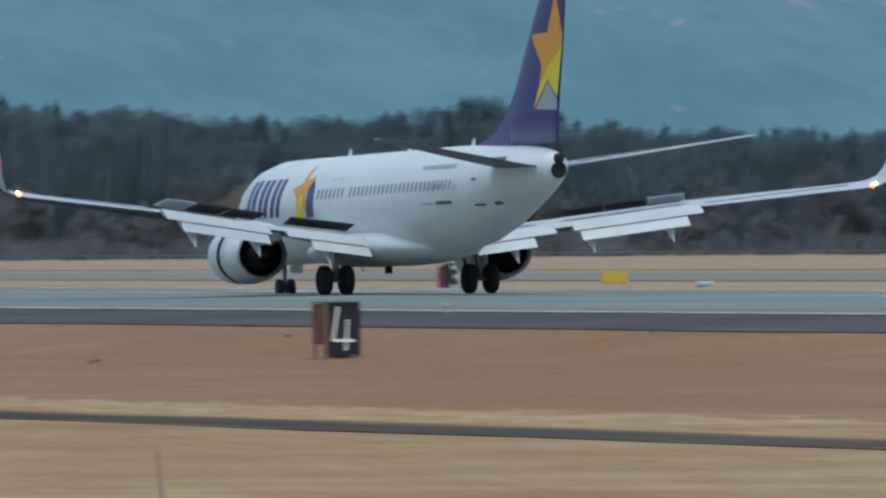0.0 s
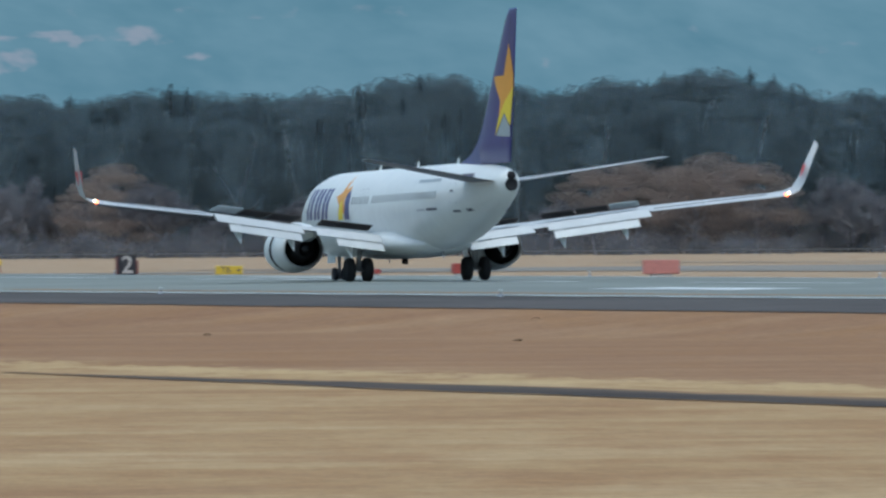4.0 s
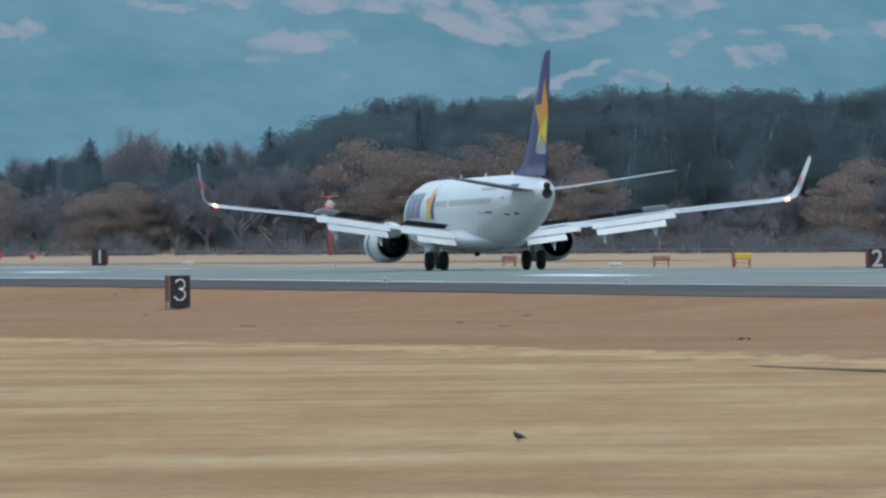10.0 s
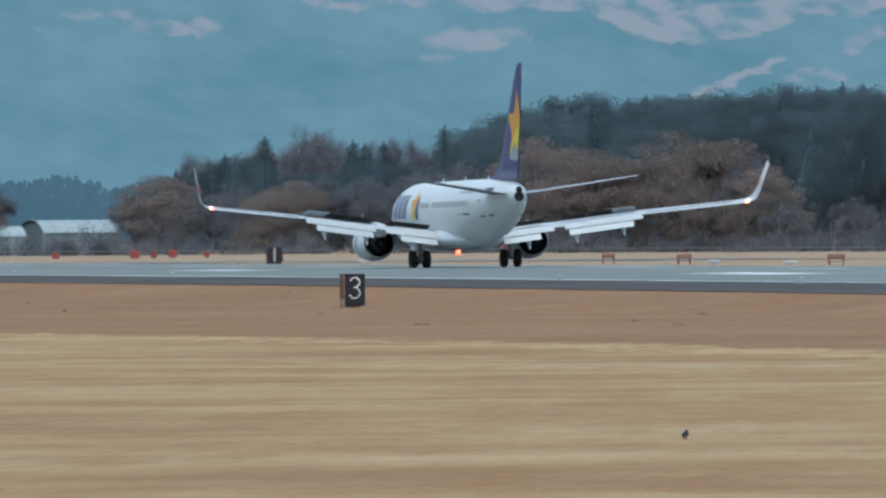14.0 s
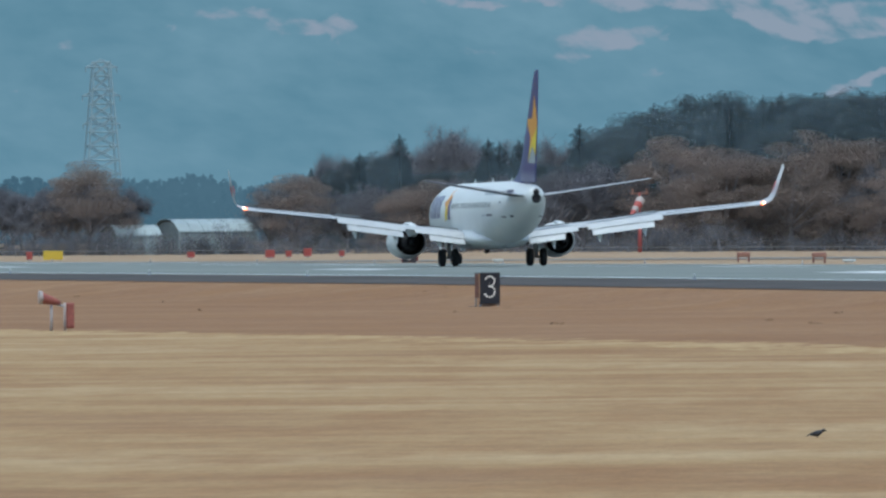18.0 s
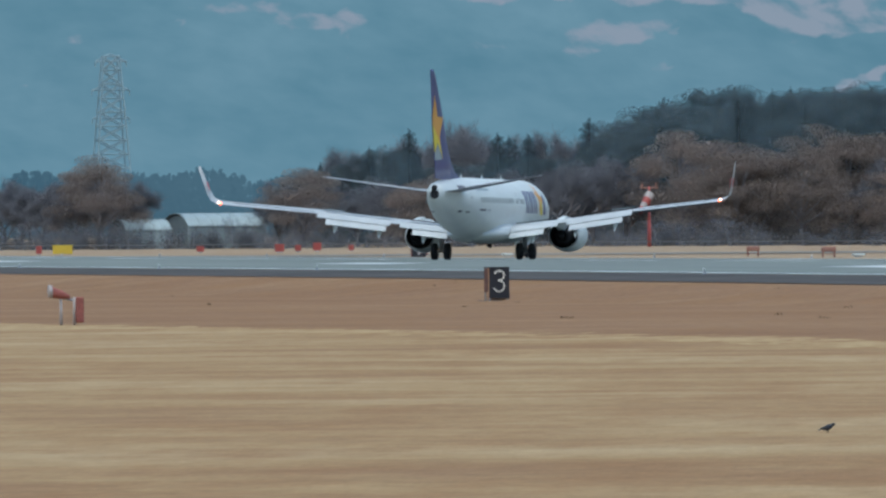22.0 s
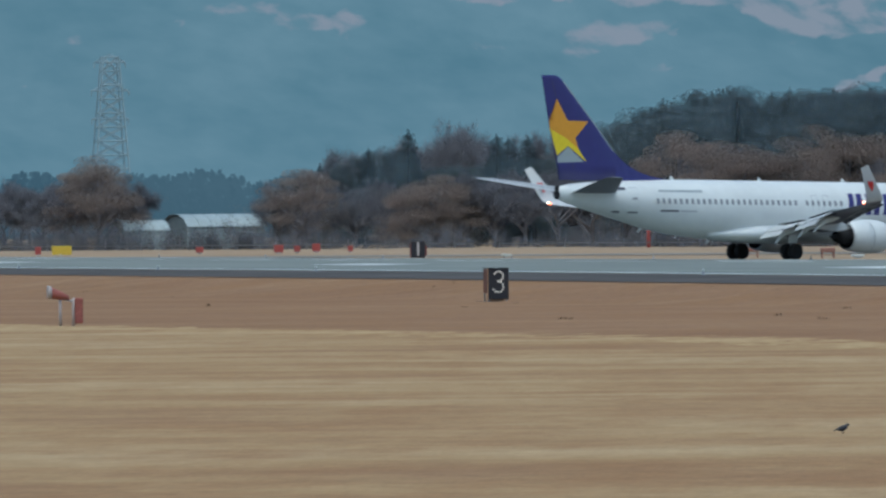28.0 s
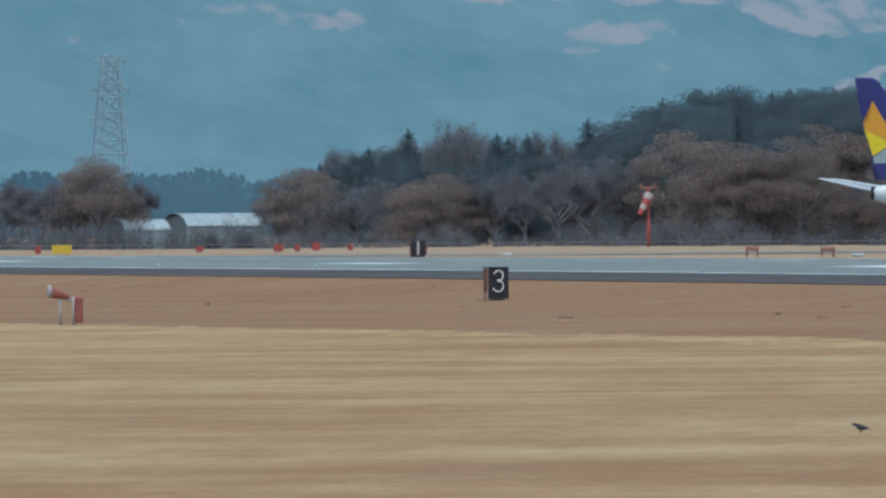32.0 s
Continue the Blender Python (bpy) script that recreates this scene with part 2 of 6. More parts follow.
def worn_track_material():
    """Dark worn asphalt that breaks up into dry grass towards its edges."""
    m = tarmac_material("service_track_asphalt", (0.10, 0.082, 0.07), (0.06, 0.052, 0.048), 0.95, 0.05)
    n, l = m.node_tree.nodes, m.node_tree.links
    b = n["Principled BSDF"]
    dark = b.inputs["Base Color"].links[0].from_socket
    at_soft, geo, mp, t = n.new("ShaderNodeAttribute"), n.new("ShaderNodeNewGeometry"), n.new("ShaderNodeMapping"), n.new("ShaderNodeTexNoise")
    at_soft.attribute_name = "soft"
    mp.inputs["Scale"].default_value = (1.0, 0.1, 1.0)
    t.inputs["Scale"].default_value, t.inputs["Detail"].default_value, t.inputs["Roughness"].default_value = 0.8, 6, 0.65
    l.new(geo.outputs["Position"], mp.inputs[0]), l.new(mp.outputs[0], t.inputs["Vector"])
    add, mr, mx = n.new("ShaderNodeMath"), n.new("ShaderNodeMapRange"), n.new("ShaderNodeMix")
    rag = n.new("ShaderNodeMath")
    rag.operation, rag.inputs[1].default_value, rag.inputs[2].default_value = "MULTIPLY_ADD", 2.0, -0.5
    l.new(t.outputs[0], rag.inputs[0])
    l.new(at_soft.outputs["Fac"], add.inputs[0]), l.new(rag.outputs[0], add.inputs[1])
    mr.inputs[1].default_value, mr.inputs[2].default_value = 0.62, 1.15
    l.new(add.outputs[0], mr.inputs[0])
    mx.data_type = "RGBA"
    mx.inputs[6].default_value = (0.30, 0.195, 0.108, 1)
    l.new(mr.outputs[0], mx.inputs[0]), l.new(dark, mx.inputs[7]), l.new(mx.outputs[2], b.inputs["Base Color"])
    return m


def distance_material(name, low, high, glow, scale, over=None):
    """Far slopes and woods seen through miles of air: a glowing backdrop with broad, soft variation, the air's blue
    haze put into its colour; over: a colour that breaks through where the mesh is marked soft.
    """
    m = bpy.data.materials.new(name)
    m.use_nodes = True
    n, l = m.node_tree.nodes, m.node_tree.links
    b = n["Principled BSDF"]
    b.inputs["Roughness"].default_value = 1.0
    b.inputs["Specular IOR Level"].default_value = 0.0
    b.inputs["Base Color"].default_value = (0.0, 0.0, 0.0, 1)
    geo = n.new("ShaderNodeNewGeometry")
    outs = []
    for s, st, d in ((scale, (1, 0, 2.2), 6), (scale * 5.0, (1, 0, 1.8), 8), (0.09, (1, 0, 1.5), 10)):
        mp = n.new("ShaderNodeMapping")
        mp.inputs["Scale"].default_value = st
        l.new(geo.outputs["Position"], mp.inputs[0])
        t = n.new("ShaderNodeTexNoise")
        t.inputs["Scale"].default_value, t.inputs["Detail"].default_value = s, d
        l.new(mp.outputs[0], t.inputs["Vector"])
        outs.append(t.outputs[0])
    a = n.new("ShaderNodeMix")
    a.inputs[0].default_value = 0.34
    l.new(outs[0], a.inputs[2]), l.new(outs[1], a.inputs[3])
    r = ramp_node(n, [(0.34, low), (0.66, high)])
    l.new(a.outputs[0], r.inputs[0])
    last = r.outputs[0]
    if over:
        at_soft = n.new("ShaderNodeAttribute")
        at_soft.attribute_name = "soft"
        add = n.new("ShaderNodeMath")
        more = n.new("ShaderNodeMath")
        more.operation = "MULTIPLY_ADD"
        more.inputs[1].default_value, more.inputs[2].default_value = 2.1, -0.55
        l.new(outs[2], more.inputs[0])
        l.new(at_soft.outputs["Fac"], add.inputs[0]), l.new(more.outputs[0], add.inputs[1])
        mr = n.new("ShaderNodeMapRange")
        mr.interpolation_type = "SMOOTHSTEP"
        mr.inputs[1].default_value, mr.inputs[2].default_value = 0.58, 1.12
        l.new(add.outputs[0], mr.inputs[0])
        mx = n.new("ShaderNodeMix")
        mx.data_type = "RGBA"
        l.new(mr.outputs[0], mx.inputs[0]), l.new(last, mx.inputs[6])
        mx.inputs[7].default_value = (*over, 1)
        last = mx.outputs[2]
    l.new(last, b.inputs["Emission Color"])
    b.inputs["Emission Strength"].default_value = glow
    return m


GRASS = ground_material()
TARMAC = tarmac_material("runway_asphalt", (0.218, 0.24, 0.216), (0.152, 0.168, 0.155), 0.75, 0.28)
SHOULDER = tarmac_material("dark_shoulder_asphalt", (0.108, 0.10, 0.096), (0.07, 0.066, 0.065), 0.9, 0.06)
TAXI = tarmac_material("taxiway_asphalt", (0.25, 0.225, 0.19), (0.18, 0.165, 0.145), 0.85, 0.2)
TRACK = worn_track_material()
LINE = tarmac_material("worn_white_line", (0.75, 0.77, 0.77), (0.5, 0.53, 0.54))
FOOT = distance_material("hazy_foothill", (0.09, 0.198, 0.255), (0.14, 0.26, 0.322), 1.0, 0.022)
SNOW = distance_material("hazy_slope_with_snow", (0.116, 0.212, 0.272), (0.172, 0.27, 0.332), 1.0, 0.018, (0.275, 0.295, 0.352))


# ---- building helpers ----
def mesh_of(name, verts, faces, material, smooth=False):
    me = bpy.data.meshes.new(name)
    me.from_pydata([tuple(v) for v in verts], [], [tuple(q) for q in faces])
    me.materials.append(material)
    if smooth:
        me.polygons.foreach_set("use_smooth", [True] * len(me.polygons))
    me.update()
    return me


def part(name, bm, material, parent=None, label="", smooth=False):
    """A bmesh as one mesh object under a thing or a part."""
    me = bpy.data.meshes.new(name)
    bmesh.ops.recalc_face_normals(bm, faces=bm.faces[:])
    bm.to_mesh(me)
    bm.free()
    me.materials.append(material)
    if smooth:
        me.polygons.foreach_set("use_smooth", [True] * len(me.polygons))
    ob = new(name, me)
    ob.parent = parent
    if label:
        tagged(ob, label)
    return ob


def thing(name, label, category, where=None, group="", kind=""):
    ob = new(name)
    ob.empty_display_size = 0.2
    if where is not None:
        ob.matrix_basis = where
    return tagged(ob, label, category, group, kind)


def box(bm, x0, x1, y0, y1, z0, z1, bevel=0.0):
    r = bmesh.ops.create_cube(bm, size=1.0, matrix=Matrix.LocRotScale(((x0 + x1) / 2, (y0 + y1) / 2, (z0 + z1) / 2), None, (x1 - x0, y1 - y0, z1 - z0)))
    if bevel:
        es = list({e for v in r["verts"] for e in v.link_edges})
        bmesh.ops.bevel(bm, geom=es, offset=bevel, segments=1, affect="EDGES")
    return bm


def boxed(x0, x1, y0, y1, z0, z1, bevel=0.0):
    return box(bmesh.new(), x0, x1, y0, y1, z0, z1, bevel)


def rod(bm, a, c, r0, r1=None, n=8):
    """A tapered bar from a to c."""
    a, c = Vector(a), Vector(c)
    d = c - a
    m = Matrix.Translation((a + c) / 2) @ d.to_track_quat("Z", "Y").to_matrix().to_4x4()
    bmesh.ops.create_cone(bm, cap_ends=True, segments=n, radius1=r0, radius2=r0 if r1 is None else r1, depth=d.length, matrix=m)
    return bm


def loft(rings, close=True, cap=True):
    """Skin over rings with the same number of points."""
    bm = bmesh.new()
    vs = [[bm.verts.new(p) for p in ring] for ring in rings]
    k = len(rings[0])
    for a, c in zip(vs, vs[1:]):
        for i in range(k if close else k - 1):
            j = (i + 1) % k
            bm.faces.new((a[i], a[j], c[j], c[i]))
    if cap:
        bm.faces.new(vs[0])
        bm.faces.new(vs[-1])
    return bm


# ---- the ground ----
PROFILE = [(-4200, 0), (0, 0), (60, 0), (112, 0), (124.6, 0), (134, 0.75), (141.6, 1.03), (173.2, 1.27), (204.8, 1.08), (222, 0.88),
           (278, 0.8), (315, 0.8), (367, 0.6), (600, 0.5), (4900, 0.5)]
PX, PZ = [a for a, b in PROFILE], [b for a, b in PROFILE]


def ground_z(x, y):
    """The ground's height: camber across the runway, a fall along it, and a slight sag under the touchdown zone."""
    sag = 0.12 * float(np.interp(y, (700, 830), (1, 0))) * float(np.interp(x, (136, 150, 204, 222), (0, 1, 1, 0)))
    return float(np.interp(x, PX, PZ)) - 0.0013 * (min(y, 1500) - 725) - sag


def sheet(name, xs, ys, material, lift, label, category, thick=0.0):
    """A strip of pavement or ground that follows the ground's fall and camber."""
    v = [(x, y, ground_z(x, y) + lift) for y in ys for x in xs]
    k = len(xs)
    fs = [(j * k + i, j * k + i + 1, (j + 1) * k + i + 1, (j + 1) * k + i) for j in range(len(ys) - 1) for i in range(k - 1)]
    return tagged(new(name, mesh_of(name, v, fs, material, True)), label, category, kind="structure")


YS = [-4000, -1000, -200] + list(range(0, 1501, 50)) + [1700, 2200, 3000, 5000]
sheet("ground", PX, YS, GRASS, 0.0, "flat airfield ground of dry winter grass", "ground")
RY = list(range(-200, 1501, 50)) + [1560]
sheet("runway", [142.4, 150, 160, 173.2, 186, 196, 204.0], RY, TARMAC, 0.05, "long grey asphalt runway with worn white lines", "runway")
sheet("shoulder_far", [204.0, 207.5], [y for y in RY if y <= 1000], SHOULDER, 0.03, "dark asphalt shoulder along the runway", "shoulder")
sheet("taxiway", [262, 278, 296, 315, 330], list(range(-200, 1201, 50)), TAXI, 0.04, "grey parallel taxiway behind the grass strip", "taxiway")
sheet("road", [372, 379], list(range(300, 1501, 100)), TAXI, 0.04, "grey perimeter road at the foot of the woods", "road")


def shoulder_edge(y):
    """Where the turf meets the near shoulder."""
    return float(np.interp(y, (450, 640, 800), (133.3, 133.5, 134.9))) + 0.25 * noise.noise((y * 0.05, 8, 0))


def shoulder_near():
    ys = list(range(-200, 400, 50)) + list(range(400, 1100, 5)) + list(range(1100, 1561, 20))
    v, q = [], []
    for j, y in enumerate(ys):
        e = shoulder_edge(y)
        v += [(x, y, ground_z(x, y) + 0.03) for x in (e, (e + 142.4) / 2, 142.4)]
        if j:
            q += [((j - 1) * 3 + i, (j - 1) * 3 + i + 1, j * 3 + i + 1, j * 3 + i) for i in range(2)]
    tagged(new("shoulder_near", mesh_of("shoulder_near", v, q, SHOULDER, True)), "dark asphalt shoulder along the runway", "shoulder", kind="structure")


shoulder_near()


def connector(y0, y1, x1):
    """A taxiway that leaves the runway at a right angle, with flared corners."""
    mid = (y0 + y1) / 2
    xs, ys = [204.2, 208, 213, 222, 245, x1], [y0 + (y1 - y0) * i / 5 for i in range(6)]
    v = []
    for y in ys:
        for x in xs:
            flare = 1 + 1.3 * max(0.0, (222 - x) / 18) ** 1.5
            yy = mid + (y - mid) * flare
            v.append((x, yy, ground_z(x, yy) + 0.04))
    k = len(xs)
    fs = [(j * k + i, j * k + i + 1, (j + 1) * k + i + 1, (j + 1) * k + i) for j in range(len(ys) - 1) for i in range(k - 1)]
    tagged(new("taxiway_exit", mesh_of("taxiway_exit", v, fs, TAXI, True)), "grey taxiway leaving the runway", "taxiway", kind="structure")


connector(1050, 1104, 261.9)
connector(1440, 1530, 300)


def stripe(x0, x1, y0, y1, lift=0.062):
    n = max(2, int((y1 - y0) / 40) + 1)
    ys = list(np.linspace(y0, y1, n))
    xs = [x0, x1]
    v = [(x, y, ground_z(x, y) + lift) for y in ys for x in xs]
    return v, [(2 * j, 2 * j + 1, 2 * j + 3, 2 * j + 2) for j in range(n - 1)]


def markings():
    rows = [(143.6, 144.5, -200, 1500), (201.9, 202.8, -200, 1500)]
    for y in range(100, 1480, 50):
        rows.append((172.75, 173.65, y, y + 30))
    for y in (434, 614, 796, 966, 1134, 1290):
        for x in (158.4, 184.0):
            rows.append((x, x + 3.6, y, y + 25))
    for r in rows:
        v, q = stripe(*r)
        tagged(new("runway_line", mesh_of("runway_line", v, q, LINE)), "worn white painted runway line", "marking", "runway markings", "structure")


markings()


def track():
    """The narrow dark service track in the near grass, tapering out at its far end."""
    v, q, soft = [], [], []
    ys = list(range(60, 393, 3))
    us = ((-1.0, 0.3), (-0.8, 0.75), (-0.4, 1.0), (0.0, 0.9), (0.35, 0.62), (0.7, 0.35), (1.0, 0.0))
    for j, y in enumerate(ys):
        w = 2.05 * min(1.0, (397 - y) / 60) * (1 + 0.2 * noise.noise((y * 0.07, 1, 0)))
        c = 79.9 + 0.9 * min(1, max(0, (y - 230) / 160)) * 2 + 0.25 * noise.noise((y * 0.03, 7, 0))
        for u, k in us:
            v.append((c + u * w, y, ground_z(c + u * w, y) + 0.02))
            soft.append(k * min(1.0, (396 - y) / 25))
        if j:
            q += [((j - 1) * 7 + i, (j - 1) * 7 + i + 1, j * 7 + i + 1, j * 7 + i) for i in range(6)]
    me = mesh_of("service_track", v, q, TRACK)
    me.attributes.new("soft", "FLOAT", "POINT").data.foreach_set("value", soft)
    tagged(new("service_track", me), "narrow dark service track through the tan grass", "track", kind="structure")


def verge():
    """The uneven turf that swells up along the runway's shoulder."""
    v, q = [], []
    ys = [330 + 2.5 * j for j in range(420)]
    for j, y in enumerate(ys):
        swell = max(0.0, 0.05 + 0.16 * noise.noise((y * 0.035, 2, 0)) + 0.08 * noise.noise((y * 0.13, 5, 0)))
        for i in range(9):
            x = 127.6 + (shoulder_edge(y) + 0.25 - 127.6) * i / 8 + 0.4 * noise.noise((y * 0.1, 3, 0))
            v.append((x, y, ground_z(x, y) + 0.012 + swell * math.sin(math.pi * i / 8) ** 1.5 * (1 + 0.5 * noise.noise((x * 0.6, y * 0.3, 4))) - (0.06 if i in (0, 8) else 0)))
        if j:
            q += [((j - 1) * 9 + i, (j - 1) * 9 + i + 1, j * 9 + i + 1, j * 9 + i) for i in range(8)]
    tagged(new("verge", mesh_of("verge", v, q, GRASS, True)), "uneven brown turf along the runway shoulder", "grass", kind="structure")


verge()
track()


# ---- the distance ----
def mountains():
    """Hazy slopes that rise behind the woods, out to the sides; the open fields among their forests lie under snow."""
    # snowfields: bearing and rise in degrees of the middle, length and height, slant, strength
    fields = [(10.20, 0.63, 0.36, 0.10, 0.0, 1.0), (10.12, 0.60, 0.22, 0.07, 0.25, 0.8), (10.41, 0.645, 0.03, 0.055, 0.0, 0.7), (10.37, 0.515, 0.07, 0.04, 0.0, 0.75),
              (9.77, 0.765, 0.64, 0.045, 0.0, 0.8), (10.45, 0.77, 1.0, 0.08, -0.03, 0.9), (10.84, 0.70, 0.45, 0.12, -0.2, 1.0), (11.05, 0.655, 0.48, 0.085, 0.1, 1.0), (11.35, 0.735, 0.8, 0.09, 0.05, 0.9),
              (11.12, 0.475, 0.40, 0.055, 0.42, 1.0), (11.03, 0.44, 0.10, 0.07, 0.0, 0.7), (11.44, 0.485, 0.25, 0.05, 0.08, 0.85),
              (11.60, 0.62, 0.14, 0.10, 0.5, 0.8), (11.95, 0.66, 0.42, 0.045, 0.05, 0.9), (12.25, 0.655, 0.34, 0.06, 0.0, 0.85), (11.85, 0.57, 0.22, 0.075, 0.0, 0.95), (12.02, 0.575, 0.18, 0.03, 0.0, 0.6),
              (11.77, 0.48, 0.05, 0.12, 0.0, 0.45), (12.52, 0.57, 0.24, 0.03, 0.0, 0.5), (12.59, 0.42, 0.035, 0.035, 0.0, 0.75), (13.78, 0.52, 0.04, 0.12, 0.0, 0.3),
              (12.9, 0.74, 0.9, 0.05, 0.0, 0.4), (14.86, 0.60, 0.30, 0.035, 0.0, 0.42), (15.19, 0.615, 0.085, 0.025, 0.0, 1.0), (15.35, 0.585, 0.2, 0.03, 0.0, 0.4), (16.0, 0.625, 0.5, 0.04, 0.0, 0.38),
              (17.62, 0.735, 0.26, 0.045, 0.0, 0.65), (17.8, 0.70, 0.06, 0.03, 0.0, 0.7), (17.58, 0.635, 0.14, 0.025, 0.0, 0.6), (17.80, 0.375, 0.09, 0.035, 0.0, 0.6), (17.1, 0.52, 0.24, 0.04, 0.2, 0.4),
              (18.3, 0.74, 0.7, 0.09, 0.0, 0.6), (9.12, 0.68, 0.36, 0.06, 0.0, 0.85), (9.22, 0.63, 0.035, 0.17, 0.0, 0.6), (8.62, 0.675, 0.06, 0.04, 0.0, 0.5), (8.0, 0.455, 0.12, 0.04, -0.1, 0.55),
              (8.3, 0.62, 0.3, 0.05, 0.0, 0.4), (8.9, 0.73, 0.5, 0.04, 0.0, 0.4), (9.75, 0.60, 0.3, 0.05, 0.0, 0.3)]
    fa = np.array(fields)
    rise_to = np.array([-0.15 + 0.0155 * j for j in range(80)] + [1.2, 1.5, 1.9])
    bear = np.concatenate([np.arange(-30, 7, 1.0), np.arange(7.0, 19.4, 0.022), np.arange(19.6, 50, 1.0)])
    v, soft = [], []
    for e in rise_to:
        for b in bear:
            a = radians(b)
            # folds of the slope: it stands nearer on the spurs
            d = 4330 + 330 * max(0.0, e) + 45 * noise.noise((b * 0.9, e * 2.0, 3)) + 14 * noise.noise((b * 3.1, e * 7, 8))
            crest = 1.55 + 0.3 * noise.noise((b * 0.13, 0, 5))
            v.append((d * math.sin(a), d * math.cos(a), EYE[2] + d * math.tan(radians(min(e, crest)))))
            k = 0.0
            if 7.0 <= b < 19.4 and 0.2 < e < 0.9:
                bb = b + 0.05 * noise.noise((b * 7, e * 16, 1)) + 0.022 * noise.noise((b * 22, e * 45, 6))
                ee = e + 0.028 * noise.noise((b * 6, e * 20, 4)) + 0.012 * noise.noise((b * 24, e * 60, 2))
                u = (bb - fa[:, 0]) / (0.5 * fa[:, 2])
                w = (ee - fa[:, 1] - fa[:, 4] * (bb - fa[:, 0])) / (0.5 * fa[:, 3])
                q = np.abs(u) ** 2.6 + np.abs(w) ** 2.6
                k = float(np.max(fa[:, 5] * np.clip(1.35 - 0.75 * q, 0, 1)))
            soft.append(0.77 * k - 0.25)
    n, k = len(bear), len(rise_to)
    q = [(j * n + i, j * n + i + 1, (j + 1) * n + i + 1, (j + 1) * n + i) for j in range(k - 1) for i in range(n - 1)]
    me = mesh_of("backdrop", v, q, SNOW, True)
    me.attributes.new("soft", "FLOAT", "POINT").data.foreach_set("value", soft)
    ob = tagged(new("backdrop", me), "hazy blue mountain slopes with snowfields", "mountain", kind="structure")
    cols = 140
    # a nearer, lower ridge
    v = []
    for j in range(6):
        u = j / 5
        for i in range(cols):
            a = radians(-30 + 80 * i / (cols - 1))
            d = 3850 + 180 * u
            bearing = math.degrees(a)
            crest = 9 + 2 * noise.noise((bearing * 0.55, 0, 11)) + 1.5 * noise.noise((bearing * 2.1, 0, 4)) + 1.2 * noise.noise((bearing * 9, 0, 2))
            v.append((d * math.sin(a), d * math.cos(a), -4 + crest * u))
    q = [(j * cols + i, j * cols + i + 1, (j + 1) * cols + i + 1, (j + 1) * cols + i) for j in range(5) for i in range(cols - 1)]
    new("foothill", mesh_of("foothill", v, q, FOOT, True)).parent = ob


mountains()


# ---- the airliner: its own y is forward, x to its starboard side, origin on the ground between the main wheels ----
MAINS = 19.6   # from the nose to the main wheels


def at(s, x, z):
    return (x, MAINS - s, z + 0.012 * (s - MAINS))   # the hull sits a little nose-down


HULL = [(0.0, 2.72, 0.03, 0.03), (0.12, 2.73, 0.30, 0.28), (0.45, 2.78, 0.62, 0.58), (1.0, 2.88, 0.98, 0.95), (1.8, 3.02, 1.30, 1.32), (2.8, 3.18, 1.57, 1.68),
        (4.0, 3.31, 1.77, 1.90), (5.5, 3.38, 1.87, 2.0), (7.0, 3.39, 1.88, 2.01), (24.5, 3.39, 1.88, 2.01), (26.5, 3.43, 1.87, 1.97), (28.5, 3.52, 1.81, 1.85),
        (30.5, 3.68, 1.67, 1.63), (32.5, 3.90, 1.44, 1.36), (34.5, 4.10, 1.14, 1.10), (36.0, 4.23, 0.86, 0.86), (37.2, 4.32, 0.58, 0.62), (37.95, 4.36, 0.36, 0.42)]


def hull_at(s):
    c = [np.interp(s, [h[0] for h in HULL], [h[i] for h in HULL]) for i in (1, 2, 3)]
    return [float(q) for q in c]


def hull_point(s, z, side, lift=0.012):
    """The point of the fuselage skin at station s and height z."""
    zc, rw, rh = hull_at(s)
    k = max(-0.999, min(0.999, (z - zc) / rh))
    a = math.asin(k)
    return at(s, side * (rw * math.cos(a) + lift * math.cos(a)), zc + rh * math.sin(a) + lift * math.sin(a))


def on_skin(name, outline, mapper, material, parent, label="", cuts=4):
    """A painted patch laid just over the skin: the outline in (s, z), cut fine enough to follow it."""
    bm = bmesh.new()
    f = bm.faces.new([bm.verts.new((s, z, 0)) for s, z in outline])
    bmesh.ops.triangulate(bm, faces=[f])
    for _ in range(cuts):
        long = [e for e in bm.edges if e.calc_length() > 0.45]
        if not long:
            break
        bmesh.ops.subdivide_edges(bm, edges=long, cuts=1)
        bmesh.ops.triangulate(bm, faces=bm.faces[:])
    for v in bm.verts:
        v.co = Vector(mapper(v.co.x, v.co.y))
    return part(name, bm, material, parent, label)


def foil(le, te, x, z, thick, tilt=0.0, n=9):
    """An aerofoil ring at span x, from the leading edge le to the trailing edge te (stations)."""
    pts = []
    for i in range(n):
        u = 0.5 - 0.5 * math.cos(math.pi * i / (n - 1))
        t = thick * (te - le) * 2.6 * (0.2969 * math.sqrt(u) - 0.126 * u - 0.3516 * u * u + 0.2843 * u ** 3 - 0.1015 * u ** 4)
        pts.append((u, t))
    ring = [(u, t * 1.1) for u, t in pts] + [(u, -t * 0.9) for u, t in reversed(pts[1:-1])]
    return [at(le + u * (te - le), x, z + t - tilt * (u - 0.4)) for u, t in ring]


